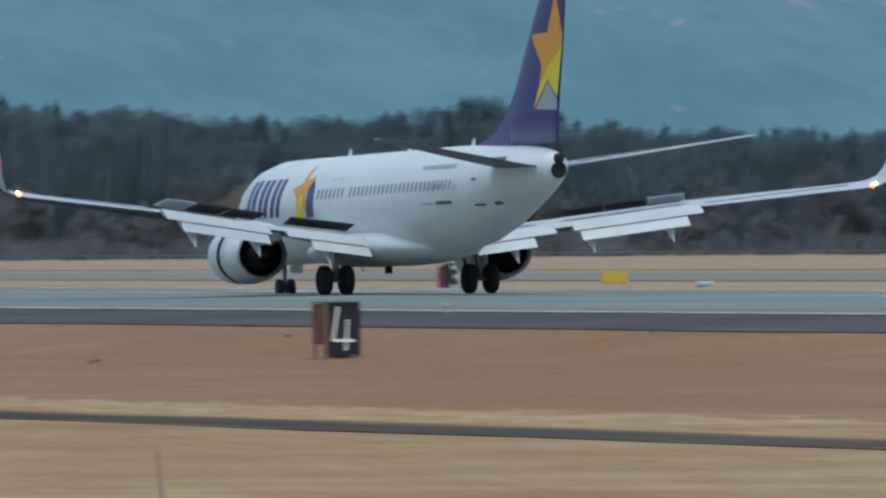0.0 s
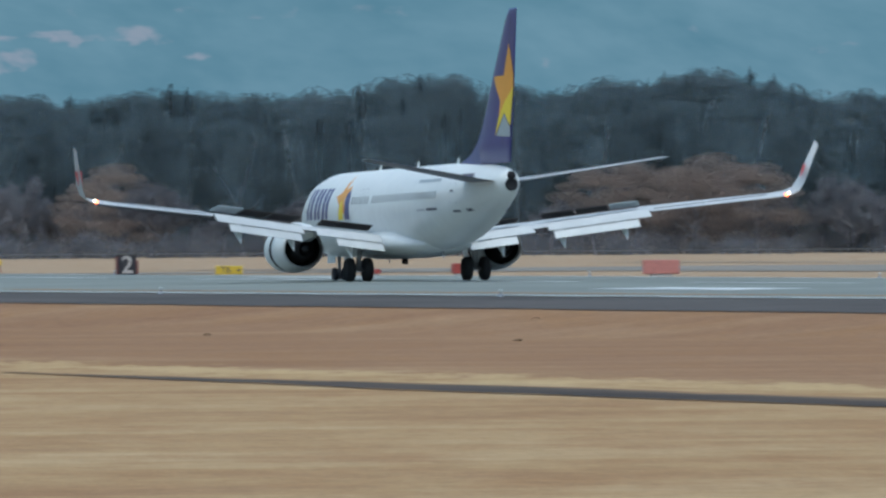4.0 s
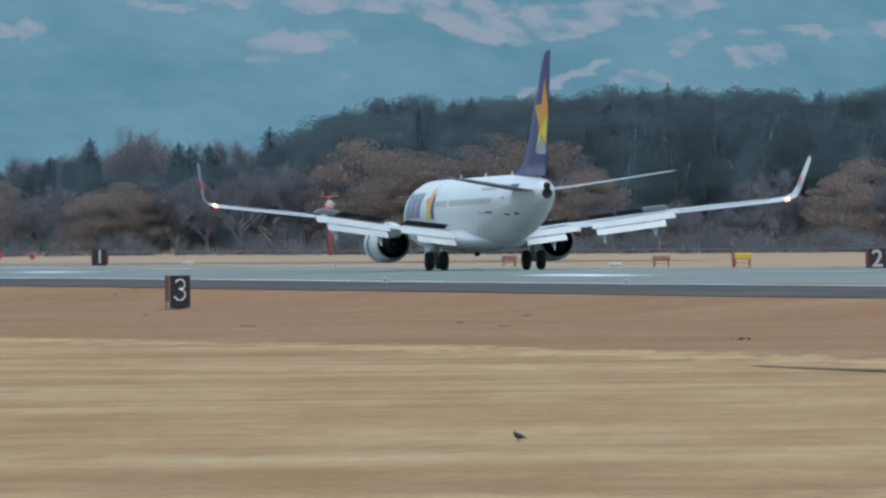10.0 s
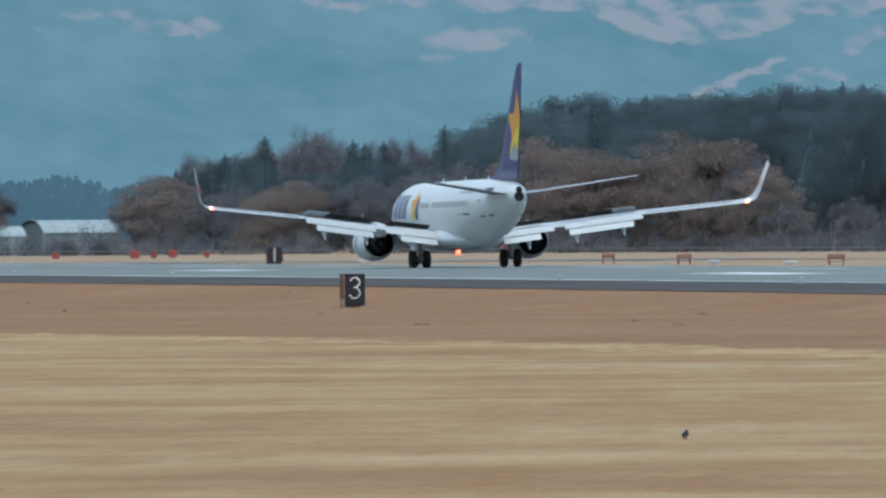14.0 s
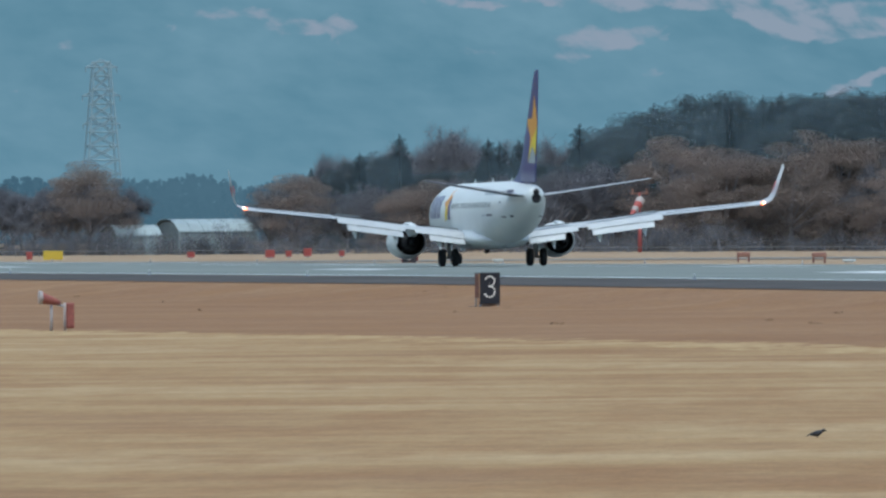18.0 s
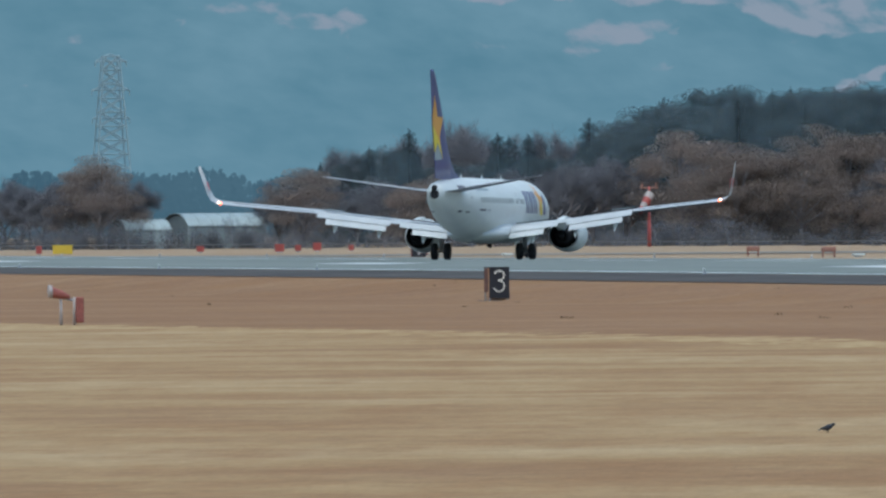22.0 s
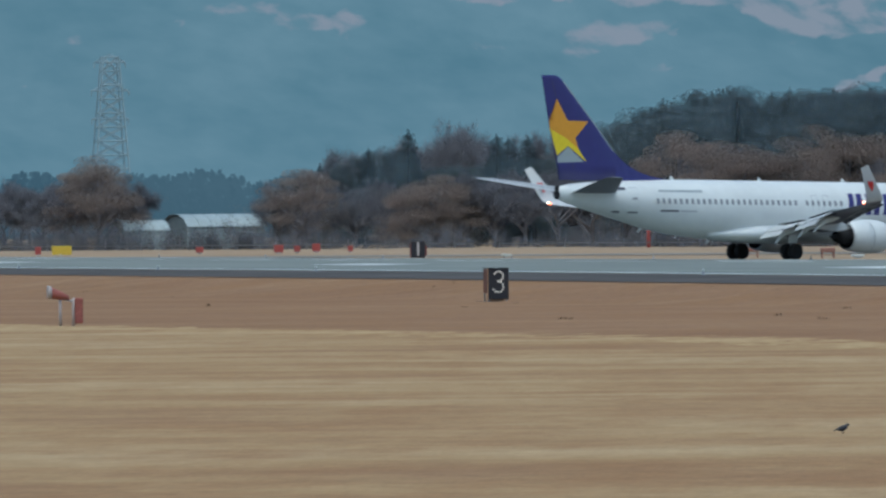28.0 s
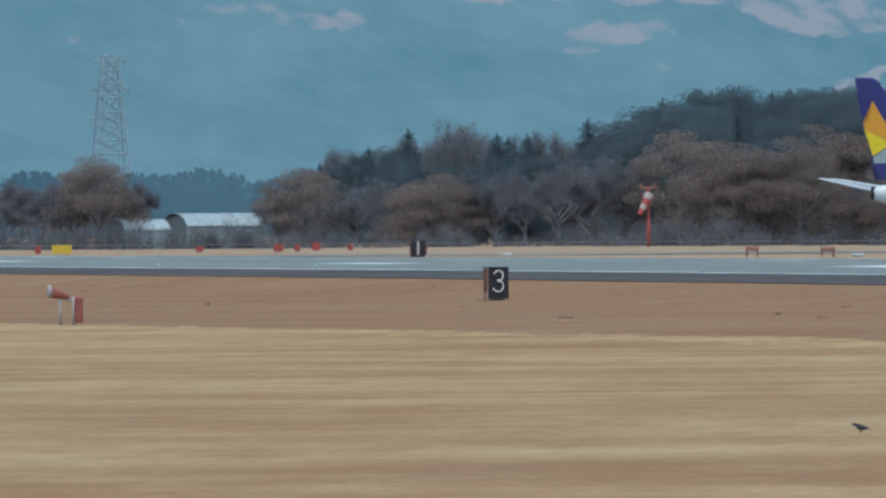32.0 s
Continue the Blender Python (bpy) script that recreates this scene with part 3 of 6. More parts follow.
# span, leading edge, trailing edge of the fixed wing, height, thickness
WING = [(1.0, 13.3, 20.6, 2.02, 0.14), (1.9, 14.1, 20.6, 2.13, 0.14), (5.2, 17.15, 20.75, 2.55, 0.13), (5.8, 17.5, 20.8, 2.62, 0.125), (10.6, 20.1, 22.5, 3.25, 0.125),
        (10.65, 20.12, 22.85, 3.255, 0.125), (16.45, 23.1, 24.7, 3.84, 0.125), (16.95, 23.4, 24.95, 3.93, 0.10), (17.3, 23.75, 25.15, 4.12, 0.085), (17.5, 24.1, 25.35, 4.53, 0.08), (17.95, 25.55, 26.2, 6.27, 0.08)]


def wing_at(x):
    return [float(np.interp(x, [w[0] for w in WING], [w[i] for w in WING])) for i in (1, 2, 3)]


def slab(a, c, chord, drop, thick, side):
    """A hinged panel between two spans: a and c are (x, station, z) of its front edge; drop in degrees."""
    rings = []
    for x, s, z in (a, c):
        co, si = math.cos(radians(drop)), math.sin(radians(drop))
        ring = []
        for u, t in ((0, 0), (0.08, 0.5), (0.3, 0.6), (0.7, 0.35), (1, 0.05), (1, -0.05), (0.7, -0.3), (0.3, -0.4), (0.08, -0.4)):
            uu, tt = u * chord, t * thick
            ring.append(at(s + uu * co + tt * si, side * x, z - uu * si + tt * co))
        rings.append(ring)
    return loft(rings)


FIN = [(5.25, 31.4, 37.85, 0.42), (6.3, 32.15, 38.0, 0.36), (9.3, 34.85, 38.75, 0.24), (12.0, 37.45, 39.25, 0.14), (12.25, 37.8, 39.3, 0.11), (12.34, 38.1, 39.3, 0.05)]


def fin_half(s, z):
    le, te, w = [float(np.interp(z, [q[0] for q in FIN], [q[i] for q in FIN])) for i in (1, 2, 3)]
    u = max(0.0, min(1.0, (s - le) / (te - le)))
    return 0.5 * w * (min(1.0, (u / 0.25) ** 0.5) if u < 0.25 else 1.0 - 0.88 * ((u - 0.25) / 0.75) ** 1.2)


def fin_point(side):
    return lambda s, z: at(s, side * (fin_half(s, z) + 0.012), z)


def star(c, r, turn=0.0, inner=0.4):
    return [(c[0] - (r if i % 2 == 0 else r * inner) * math.sin(turn + math.pi * i / 5), c[1] + (r if i % 2 == 0 else r * inner) * math.cos(turn + math.pi * i / 5)) for i in range(10)]


def ring_of(s, x, z, r, n=24, flat=0.0):
    out = []
    for i in range(n):
        a = 2 * math.pi * i / n
        zz = r * math.sin(a)
        out.append(at(s, x + r * math.cos(a), z + (zz if zz > 0 else zz * (1 - flat))))
    return out


def lathe(rows, x, z, n=24, flat=0.0, cap=False):
    return loft([ring_of(s, x, z, r, n, flat) for s, r in rows], cap=cap)


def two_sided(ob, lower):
    """Gives the faces that look down the darker lower material."""
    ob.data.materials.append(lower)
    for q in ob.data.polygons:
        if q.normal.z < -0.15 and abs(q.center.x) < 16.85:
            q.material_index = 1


SLATGREY = mat("dark_slat", (0.11, 0.115, 0.14), 0.45, grain=0.08, size=1.0, stain=0.1)
DARKWING = mat("dark_lower_wing", (0.085, 0.09, 0.115), 0.45, grain=0.08, size=1.5, stain=0.12)


def airliner():
    ob = thing("airliner", "white twin-engined airliner with navy star tail rolling on the runway", "airliner")
    hull = part("fuselage", loft([[at(s, rw * math.cos(2 * math.pi * i / 40), zc + rh * math.sin(2 * math.pi * i / 40)) for i in range(40)] for s, zc, rw, rh in HULL]), WHITE, ob, smooth=True)
    # tail pipe
    part("tail_pipe", lathe([(37.8, 0.2), (37.97, 0.31), (38.06, 0.27), (38.0, 0.2), (37.99, 0.02)], 0, 4.22, 16, cap=True), BLACKM, ob, "dark tail exhaust", True)
    part("tail_pipe_cap", lathe([(37.85, 0.20), (38.03, 0.2), (38.1, 0.12), (38.1, 0.01)], 0, 4.64, 12, cap=True), BLACKM, ob, "dark tail vent", True)
    # wing-to-body fairing
    fair = []
    for s, w, zt, zb in ((11.8, 1.2, 1.9, 1.5), (13.0, 1.9, 2.2, 1.22), (15.0, 2.1, 2.5, 1.1), (19.0, 2.15, 2.55, 1.08), (21.5, 2.08, 2.5, 1.12), (23.5, 1.75, 2.2, 1.25), (25.4, 1.1, 1.9, 1.45)):
        fair.append([at(s, w * math.copysign(abs(math.cos(a)) ** 0.7, math.cos(a)), (zt + zb) / 2 + (zt - zb) / 2 * math.sin(a)) for a in [2 * math.pi * i / 28 for i in range(28)]])
    part("belly_fairing", loft(fair), WHITE, ob, "white wing-to-body fairing", True)
    # cockpit windows
    for side in (-1, 1):
        for s0, s1, z0, z1 in ((1.55, 2.15, 3.55, 4.0), (2.2, 2.85, 3.6, 4.1), (2.9, 3.4, 3.62, 4.05)):
            on_skin("cockpit_window", [(s0, z0), (s1, z0), (s1 + 0.1, z1), (s0 + 0.25, z1)], lambda s, z, k=side: hull_point(s, z, k), GLASSY, ob, "dark cockpit pane")
    # cabin windows, one mesh for each side
    for side in (-1, 1):
        zc, rw, rh = hull_at(15)
        ring = []
        for i in range(12):
            a = 2 * math.pi * i / 12
            c, d = math.cos(a), math.sin(a)
            ring.append((0.5 * 0.25 * math.copysign(abs(c) ** 0.6, c), 0.5 * 0.38 * math.copysign(abs(d) ** 0.6, d)))
        vs = []
        for u, w in ring:
            p = hull_point(15.0, 3.90 + w, side, 0.01)
            vs.append((p[0], u, p[2]))
        me = mesh_of("cabin_window", vs, [tuple(range(12))], GLASSY)
        for i in range(48):
            s = 6.6 + 0.51 * i
            if 12.9 < s < 13.3 or 17.6 < s < 18.0 or 30.7 < s or (6.2 < s < 13.9 if side > 0 else s < 14.0):
                continue
            w = new("cabin_window", me)
            w.parent, w.location = ob, (0, MAINS - s, 0.012 * (s - 15.0))
    # doors: a thin raised panel each with its handle mark
    for side in (-1, 1):
        for s0, s1, z0, z1 in ((4.55, 5.4, 2.55, 4.4), (31.95, 32.7, 3.05, 4.8), (15.3, 15.85, 3.45, 4.45), (16.3, 16.85, 3.45, 4.45)):
            w = 0.035
            for o in ([(s0, z0), (s0 + w, z0), (s0 + w, z1), (s0, z1)], [(s1 - w, z0), (s1, z0), (s1, z1), (s1 - w, z1)], [(s0, z1 - w), (s1, z1 - w), (s1, z1), (s0, z1)]):
                on_skin("door_seam", o, lambda s, z, k=side: hull_point(s, z, k, 0.006), GREYP, ob, "thin grey door seam", 3)
            if s0 > 20 or s0 < 6:
                on_skin("door_sill", [(s0, z0), (s1, z0), (s1, z0 + 0.09), (s0, z0 + 0.09)], lambda s, z, k=side: hull_point(s, z, k), MARKD, ob, "dark door sill", 2)
                on_skin("door_handle", [(s0 + 0.15, z0 + 0.95), (s0 + 0.55, z0 + 0.95), (s0 + 0.55, z0 + 1.03), (s0 + 0.15, z0 + 1.03)], lambda s, z, k=side: hull_point(s, z, k), MARKD, ob, "dark door handle", 2)
    # livery: slanted navy strokes and a star of three colours beside the nose
    for side in (-1, 1):
        fn = lambda s, z, k=side: hull_point(s, z, k, 0.01)
        front = 9.2 if side > 0 else 5.1
        lean = 0.22 if side < 0 else -0.22
        for k in range(3):
            s0 = front + 1.58 * k
            for a0, a1 in ((0.0, 0.5), (0.72, 1.2)):
                on_skin("livery_block", [(s0 + a0 - lean / 2, 3.15), (s0 + a1 - lean / 2, 3.15), (s0 + a1 + lean / 2, 4.6), (s0 + a0 + lean / 2, 4.6)], fn, NAVY, ob, "slanted navy block of the livery")
        cx = 7.75 if side > 0 else 12.1
        on_skin("livery_star", star((cx, 4.02), 1.3, 0.2), fn, ORANGE, ob, "orange star of the livery")
        on_skin("livery_star_foot", [(cx - 0.55, 3.05), (cx + 0.5, 3.05), (cx + 0.15, 3.95), (cx - 0.2, 3.9)], lambda s, z, k=side: hull_point(s, z, k, 0.016), YELLOW, ob, "yellow foot of the star")
        e0 = cx - 1.7 if side > 0 else cx + 0.75
        on_skin("livery_wedge", [(e0, 3.05), (e0 + 0.95, 3.05), (e0 + 0.75, 4.2), (e0 + 0.3, 4.5), (e0 - 0.05, 4.2)], lambda s, z, k=side: hull_point(s, z, k, 0.014), NAVY, ob, "navy wedge of the livery")
        # small marks on the skin
        for s0, s1, z0, z1, m in ((26.4, 30.2, 4.52, 4.66, SILVERP), (28.7, 30.2, 3.18, 3.30, MARKD), (27.1, 28.5, 3.18, 3.28, GREYP), (32.9, 34.6, 4.60, 4.80, MARKD)):
            on_skin("skin_mark", [(s0, z0), (s1, z0), (s1, z1), (s0, z1)], lambda s, z, k=side: hull_point(s, z, k), m, ob, "small grey mark on the skin", 5)
        on_skin("outflow_vent", [(33.3, 3.05), (33.9, 3.1), (33.8, 3.2), (33.3, 3.18)], lambda s, z, k=side: hull_point(s, z, k), MARKD, ob, "dark vent")
    # aerials on the back
    for s in (12.5, 20.0, 27.8):
        part("aerial", loft([[at(s - 0.2, -0.03, 5.36), at(s + 0.2, -0.03, 5.36), at(s + 0.2, 0.03, 5.36), at(s - 0.2, 0.03, 5.36)], [at(s + 0.1, -0.012, 5.64), at(s + 0.25, -0.012, 5.64), at(s + 0.25, 0.012, 5.64), at(s + 0.1, 0.012, 5.64)]]), WHITE, ob, "small white blade aerial")
    for s in (13.5, 24.2):
        part("aerial", rod(bmesh.new(), at(s, 0.1, 1.4), at(s + 0.25, 0.1, 0.95), 0.05, 0.02, 6), GREYP, ob, "small blade aerial below")
    # a hood added to block the always-lit beacon lamp between flashes
    hood = boxed(-0.15, 0.15, -0.02, 0.05, -0.2, 0.1, 0.02)
    beacon = part("beacon", hood, UNDER, ob, "dark hood added to hide the red beacon between flashes")
    part("beacon_lamp", boxed(-0.13, 0.13, -0.06, -0.022, -0.18, 0.06, 0.01), BEACONRED, beacon, "lit red beacon lamp")
    SPINS.append(beacon)
    # fin with rudder and dorsal fillet
    rings = []
    for z, le, te, w in FIN:
        n = 10
        ss = [le + (te - le) * (0.5 - 0.5 * math.cos(math.pi * i / (n - 1))) for i in range(n)]
        rings.append([at(s, fin_half(s, z), z) for s in ss] + [at(s, -fin_half(s, z), z) for s in reversed(ss[1:-1])])
    part("fin", loft(rings), NAVY, ob, "navy fin with a star", True)
    rings = []
    for z in (7.0, 8.2, 9.3, 10.6, 11.9):
        le = float(np.interp(z, [q[0] for q in FIN], [q[1] for q in FIN]))
        w = fin_half(le + 0.11, z) + 0.012
        rings.append([at(le - 0.03, 0, z), at(le + 0.03, w * 0.8, z), at(le + 0.11, w, z), at(le + 0.11, -w, z), at(le + 0.03, -w * 0.8, z)])
    part("leading_edge", loft(rings), SILVERP, ob, "bare pale metal leading edge of the fin")
    part("dorsal_fin", loft([[at(q, -w, 5.2), at(q, w, 5.2), at(q, w * 0.25, top), at(q, -w * 0.25, top)] for q, w, top in ((28.2, 0.02, 5.36), (29.6, 0.08, 5.56), (30.8, 0.13, 5.86), (31.8, 0.17, 6.3), (32.6, 0.2, 6.85), (33.3, 0.22, 7.45))]), NAVY, ob, "navy fillet before the fin")
    for side in (-1, 1):
        fp = fin_point(side)
        on_skin("fin_star", [(38.02, 10.75), (37.1, 9.28), (35.3, 9.25), (36.45, 8.1), (36.15, 7.35), (37.15, 8.05), (38.6, 8.72), (38.68, 9.28), (38.35, 9.28)], fp, ORANGE, ob, "orange upper half of the star")
        for leg in ([(37.15, 8.05), (36.15, 7.35), (35.5, 6.5), (37.05, 7.55)], [(37.15, 8.05), (37.05, 7.55), (38.0, 6.9), (38.6, 8.72)]):
            on_skin("fin_star_leg", leg, lambda s, z, k=side: at(s, k * (fin_half(s, z) + 0.014), z), YELLOW, ob, "yellow lower half of the star")
        on_skin("fin_triangle", [(37.05, 7.5), (35.7, 6.5), (37.95, 6.42), (37.97, 6.8)], fp, SILVERP, ob, "grey triangle below the star")
        on_skin("rudder_seam", [(36.55, 6.0), (36.6, 6.0), (38.45, 12.0), (38.4, 12.0)], lambda s, z, k=side: at(s, k * (fin_half(s, z) + 0.006), z), MARKD, ob, "rudder seam")
    # tailplane
    for side in (-1, 1):
        rs = [foil(le, te, side * x, z, t) for x, le, te, z, t in ((0.6, 33.3, 37.2, 4.40, 0.1), (1.0, 33.6, 37.3, 4.45, 0.1), (4.0, 35.75, 38.45, 4.9, 0.095), (7.0, 37.9, 39.4, 5.36, 0.09), (7.18, 38.25, 39.45, 5.39, 0.06))]
        st = part("tailplane", loft(rs), WINGGREY, ob, "pale tailplane with a dark underside", True)
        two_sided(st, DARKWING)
        part("elevator_seam", slab((1.3, 36.3, 4.58), (6.9, 38.85, 5.40), 0.04, 5, 0.03, side), MARKD, st, "elevator hinge line")
    # wings
    for side in (-1, 1):
        w = part("wing", loft([foil(le, te, side * x, z, t, 0.1 if x < 10.62 else 0.22) for x, le, te, z, t in WING]), WINGGREY, ob, "pale swept wing with a winglet", True)
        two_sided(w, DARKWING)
        part("leading_edge", loft([[at(le - 0.03 + u, side * x, z + 0.04 + v) for u, v in ((0.25, 0.09), (0.05, 0.06), (0.0, 0), (0.05, -0.06), (0.3, -0.1))] for x, le, te, z, t in WING[2:7]], close=False, cap=False), STEEL, w, "bare metal leading edge", True)
        # leading edge slats, run out and down
        for x0, x1 in ((5.95, 8.3), (8.36, 10.7), (10.76, 13.2), (13.26, 16.2)):
            rings = []
            for x in (x0, x1):
                le, te, z = wing_at(x)
                c = 0.2 * (te - le) + 0.12
                rings.append([at(le - 0.30 + u * c, side * x, z - 0.06 + h * c) for u, h in ((0.95, 0.16), (0.5, 0.12), (0.15, -0.08), (0.0, -0.12), (0.06, -0.2), (0.12, -0.18), (0.1, -0.12), (0.28, -0.1), (0.55, 0.06))])
            part("slat", loft(rings), SLATGREY, w, "dark slat, run out", True)
        # a heart on the winglet's inner and outer face
        heart = [(0.0, -0.42), (0.30, -0.02), (0.33, 0.18), (0.22, 0.30), (0.08, 0.28), (0.0, 0.16), (-0.08, 0.28), (-0.22, 0.30), (-0.33, 0.18), (-0.30, -0.02)]
        for face in (-1, 1):
            bm = bmesh.new()
            bm.faces.new([bm.verts.new(at(25.05 + a * 0.8 + (b) * 0.45, side * (17.58 + 0.25 * b) + face * 0.09, 4.98 + b)) for a, b in heart])
            part("winglet_heart", bm, RED, w, "red heart on the winglet")
        # flaps: a main and an aft slat each
        for x0, x1 in ((2.1, 5.3), (5.95, 10.55)):
            z0, z1 = wing_at(x0)[2], wing_at(x1)[2]
            s0, s1 = wing_at(x0)[1], wing_at(x1)[1]
            part("flap", slab((x0, s0 - 0.1, z0 - 0.02), (x1, s1 - 0.1, z1 - 0.02), 1.0, 20, 0.16, side), WINGGREY, ob, "pale main flap, lowered", False)
            a0, a1 = (x0, x1 - 0.9) if x0 < 5 else (x0 + 0.2, x1 - 0.6)
            za, zb = np.interp(a0, (x0, x1), (z0, z1)), np.interp(a1, (x0, x1), (z0, z1))
            sa, sb2 = np.interp(a0, (x0, x1), (s0, s1)), np.interp(a1, (x0, x1), (s0, s1))
            part("aft_flap", slab((a0, sa + 0.72, za - 0.40), (a1, sb2 + 0.72, zb - 0.40), 0.62, 36, 0.1, side), WINGGREY, ob, "pale aft flap, lowered")
        # near-black slabs stand in for the shade in the gap ahead of the flaps
        for x0, x1 in ((2.05, 5.25), (6.0, 10.6)):
            part("flap_gap", slab((x0, wing_at(x0)[1] - 0.35, wing_at(x0)[2] - 0.12), (x1, wing_at(x1)[1] - 0.35, wing_at(x1)[2] - 0.12), 0.5, 14, 0.08, side), UNDER, ob, "dark strip for the shade in the cove before the flap")
        part("flap_bridge", slab((5.28, wing_at(5.28)[1] - 0.1, wing_at(5.28)[2] - 0.02), (5.97, wing_at(5.97)[1] - 0.1, wing_at(5.97)[2] - 0.02), 0.75, 12, 0.12, side), WINGGREY, ob, "pale fixed panel between the flaps")
        part("aileron_seam", slab((10.9, 22.3, 3.27), (16.0, 24.1, 3.84), 0.03, 4, 0.03, side), MARKD, w, "aileron hinge line")
        for x, ln in ((3.7, 1.5), (6.6, 1.7), (9.4, 1.5)):
            s0, z0 = wing_at(x)[1], wing_at(x)[2]
            rows = []
            for u, r, dz in ((0, 0.02, -0.22), (0.3, 0.17, -0.32), (0.6, 0.22, -0.45), (0.82, 0.15, -0.85), (1.0, 0.015, -1.28)):
                rows.append([at(s0 - 1.3 + 2.4 * u, side * x + r * math.cos(q), z0 + dz + r * 1.25 * math.sin(q)) for q in [math.pi * 2 * i / 10 for i in range(10)]])
            part("flap_fairing", loft(rows), WHITE, ob, "pointed flap track fairing", True)
        # lamps at the tip
        bm = bmesh.new()
        bmesh.ops.create_icosphere(bm, subdivisions=1, radius=0.05, matrix=Matrix.Translation(at(24.97, side * 16.84, 3.88)))
        part("tip_lamp", bm, LAMP, w, "lit white tail lamp")
        bm = bmesh.new()
        bmesh.ops.create_icosphere(bm, subdivisions=1, radius=0.11, matrix=Matrix.Translation(at(24.9, side * 16.73, 3.82)))
        part("tip_lamp", bm, LAMPR, w, "lit red lamp")
    # engines
    for side in (-1, 1):
        x, z = side * 4.87, 1.6
        e = part("engine", lathe([(13.4, 0.95), (13.26, 1.0), (13.35, 1.09), (13.65, 1.16), (14.3, 1.2), (14.8, 1.2)], x, z, 32, 0.1), WHITE, ob, "white engine cowl", True)
        part("cascade_ring", lathe([(14.75, 1.06), (14.76, 1.17), (15.5, 1.15), (15.52, 1.02)], x, z, 32, 0.1), UNDER, e, "dark ring where the reverser opens", True)
        part("fan_duct", lathe([(13.4, 0.95), (14.4, 0.93), (16.4, 0.9)], x, z, 32, 0.1), BLACKM, e, "dark inside of the duct", True)
        part("fan", lathe([(14.3, 0.93), (14.25, 0.5), (13.9, 0.2), (13.7, 0.02)], x, z, 24, 0.1, cap=True), STEEL, e, "grey fan and spinner", True)
        part("fan_wall", lathe([(15.1, 0.93), (15.12, 0.6)], x, z, 32, 0.1, cap=True), BLACKM, e, "dark wall inside the duct")
        part("core_cowl", lathe([(15.1, 0.62), (16.0, 0.64), (16.8, 0.5), (17.4, 0.36), (17.35, 0.30), (16.9, 0.28)], x, z, 24, cap=True), BLACKM, e, "dark core cowl", True)
        part("plug", lathe([(16.9, 0.26), (17.5, 0.2), (17.9, 0.03)], x, z, 16, cap=True), BLACKM, e, "dark exhaust plug", True)
        part("pylon", loft([[at(s, x - w, zz0), at(s, x + w, zz0), at(s, x + w, zz1), at(s, x - w, zz1)] for s, w, zz0, zz1 in ((14.0, 0.05, 2.5, 2.75), (15.4, 0.2, 2.3, 2.9), (17.4, 0.22, 1.95, 2.75), (19.2, 0.06, 2.15, 2.4))]), WHITE, e, "white engine pylon")
        bm = lathe([(14.8, 1.16), (14.82, 1.2), (15.5, 1.15), (16.2, 1.03), (16.45, 0.96), (16.43, 0.92), (15.7, 0.94), (14.9, 0.97)], x, z, 32, 0.1)
        SLEEVES.append(part("reverser_sleeve", bm, WHITE, ob, "white reverser sleeve", True))
        part("sleeve_rim", lathe([(16.4, 0.975), (16.47, 0.96), (16.45, 0.91), (16.3, 0.92)], x, z, 32, 0.1), GREYP, SLEEVES[-1], "grey lip", True)
    # spoilers, hinged at their front edge
    for side in (-1, 1):
        for x0, x1 in ((2.35, 4.9), (6.1, 7.6), (7.65, 9.1), (9.15, 10.5)):
            (l0, t0, z0), (l1, t1, z1) = wing_at(x0), wing_at(x1)
            c = 0.86
            h0, h1 = Vector(at(t0 - 1.15, side * x0, z0 + 0.22)), Vector(at(t1 - 1.15, side * x1, z1 + 0.2))
            axis = (h1 - h0)
            bm = bmesh.new()
            L = axis.length
            box(bm, 0.02, L - 0.02, -c, 0, -0.025, 0.02, 0.008)
            me_ob = part("spoiler", bm, UNDER if x0 < 9.1 else SILVERP, ob, "dark spoiler panel" if x0 < 9.1 else "grey spoiler panel")
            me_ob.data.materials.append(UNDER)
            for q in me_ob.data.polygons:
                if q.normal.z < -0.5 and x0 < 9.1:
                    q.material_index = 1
            xa = axis.normalized()
            ya = Vector((0, 1, 0))
            ya = (ya - xa * ya.dot(xa)).normalized()
            za = xa.cross(ya)
            if za.z < 0:
                xa, h0 = -xa, h1
                za = xa.cross(ya)
            base = Matrix.Translation(h0) @ Matrix((xa, ya, za)).transposed().to_4x4()
            SPOILERS.append((me_ob, base))
    # landing gear
    def wheel(x, s, r, w, parent):
        t = part("tyre", lathe_x([(-w / 2, r * 0.62), (-w / 2, r * 0.86), (-w * 0.36, r * 0.97), (-w * 0.15, r), (w * 0.15, r), (w * 0.36, r * 0.97), (w / 2, r * 0.86), (w / 2, r * 0.62)], (x, MAINS - s, r)), TYRE, parent, "black tyre", True)
        part("rim", lathe_x([(-w * 0.45, 0.02), (-w * 0.4, r * 0.3), (-w * 0.35, r * 0.5), (-w * 0.48, r * 0.63), (w * 0.48, r * 0.63), (w * 0.35, r * 0.5), (w * 0.4, r * 0.3), (w * 0.45, 0.02)], (x, MAINS - s, r)), STEEL, t, "grey rim", True)

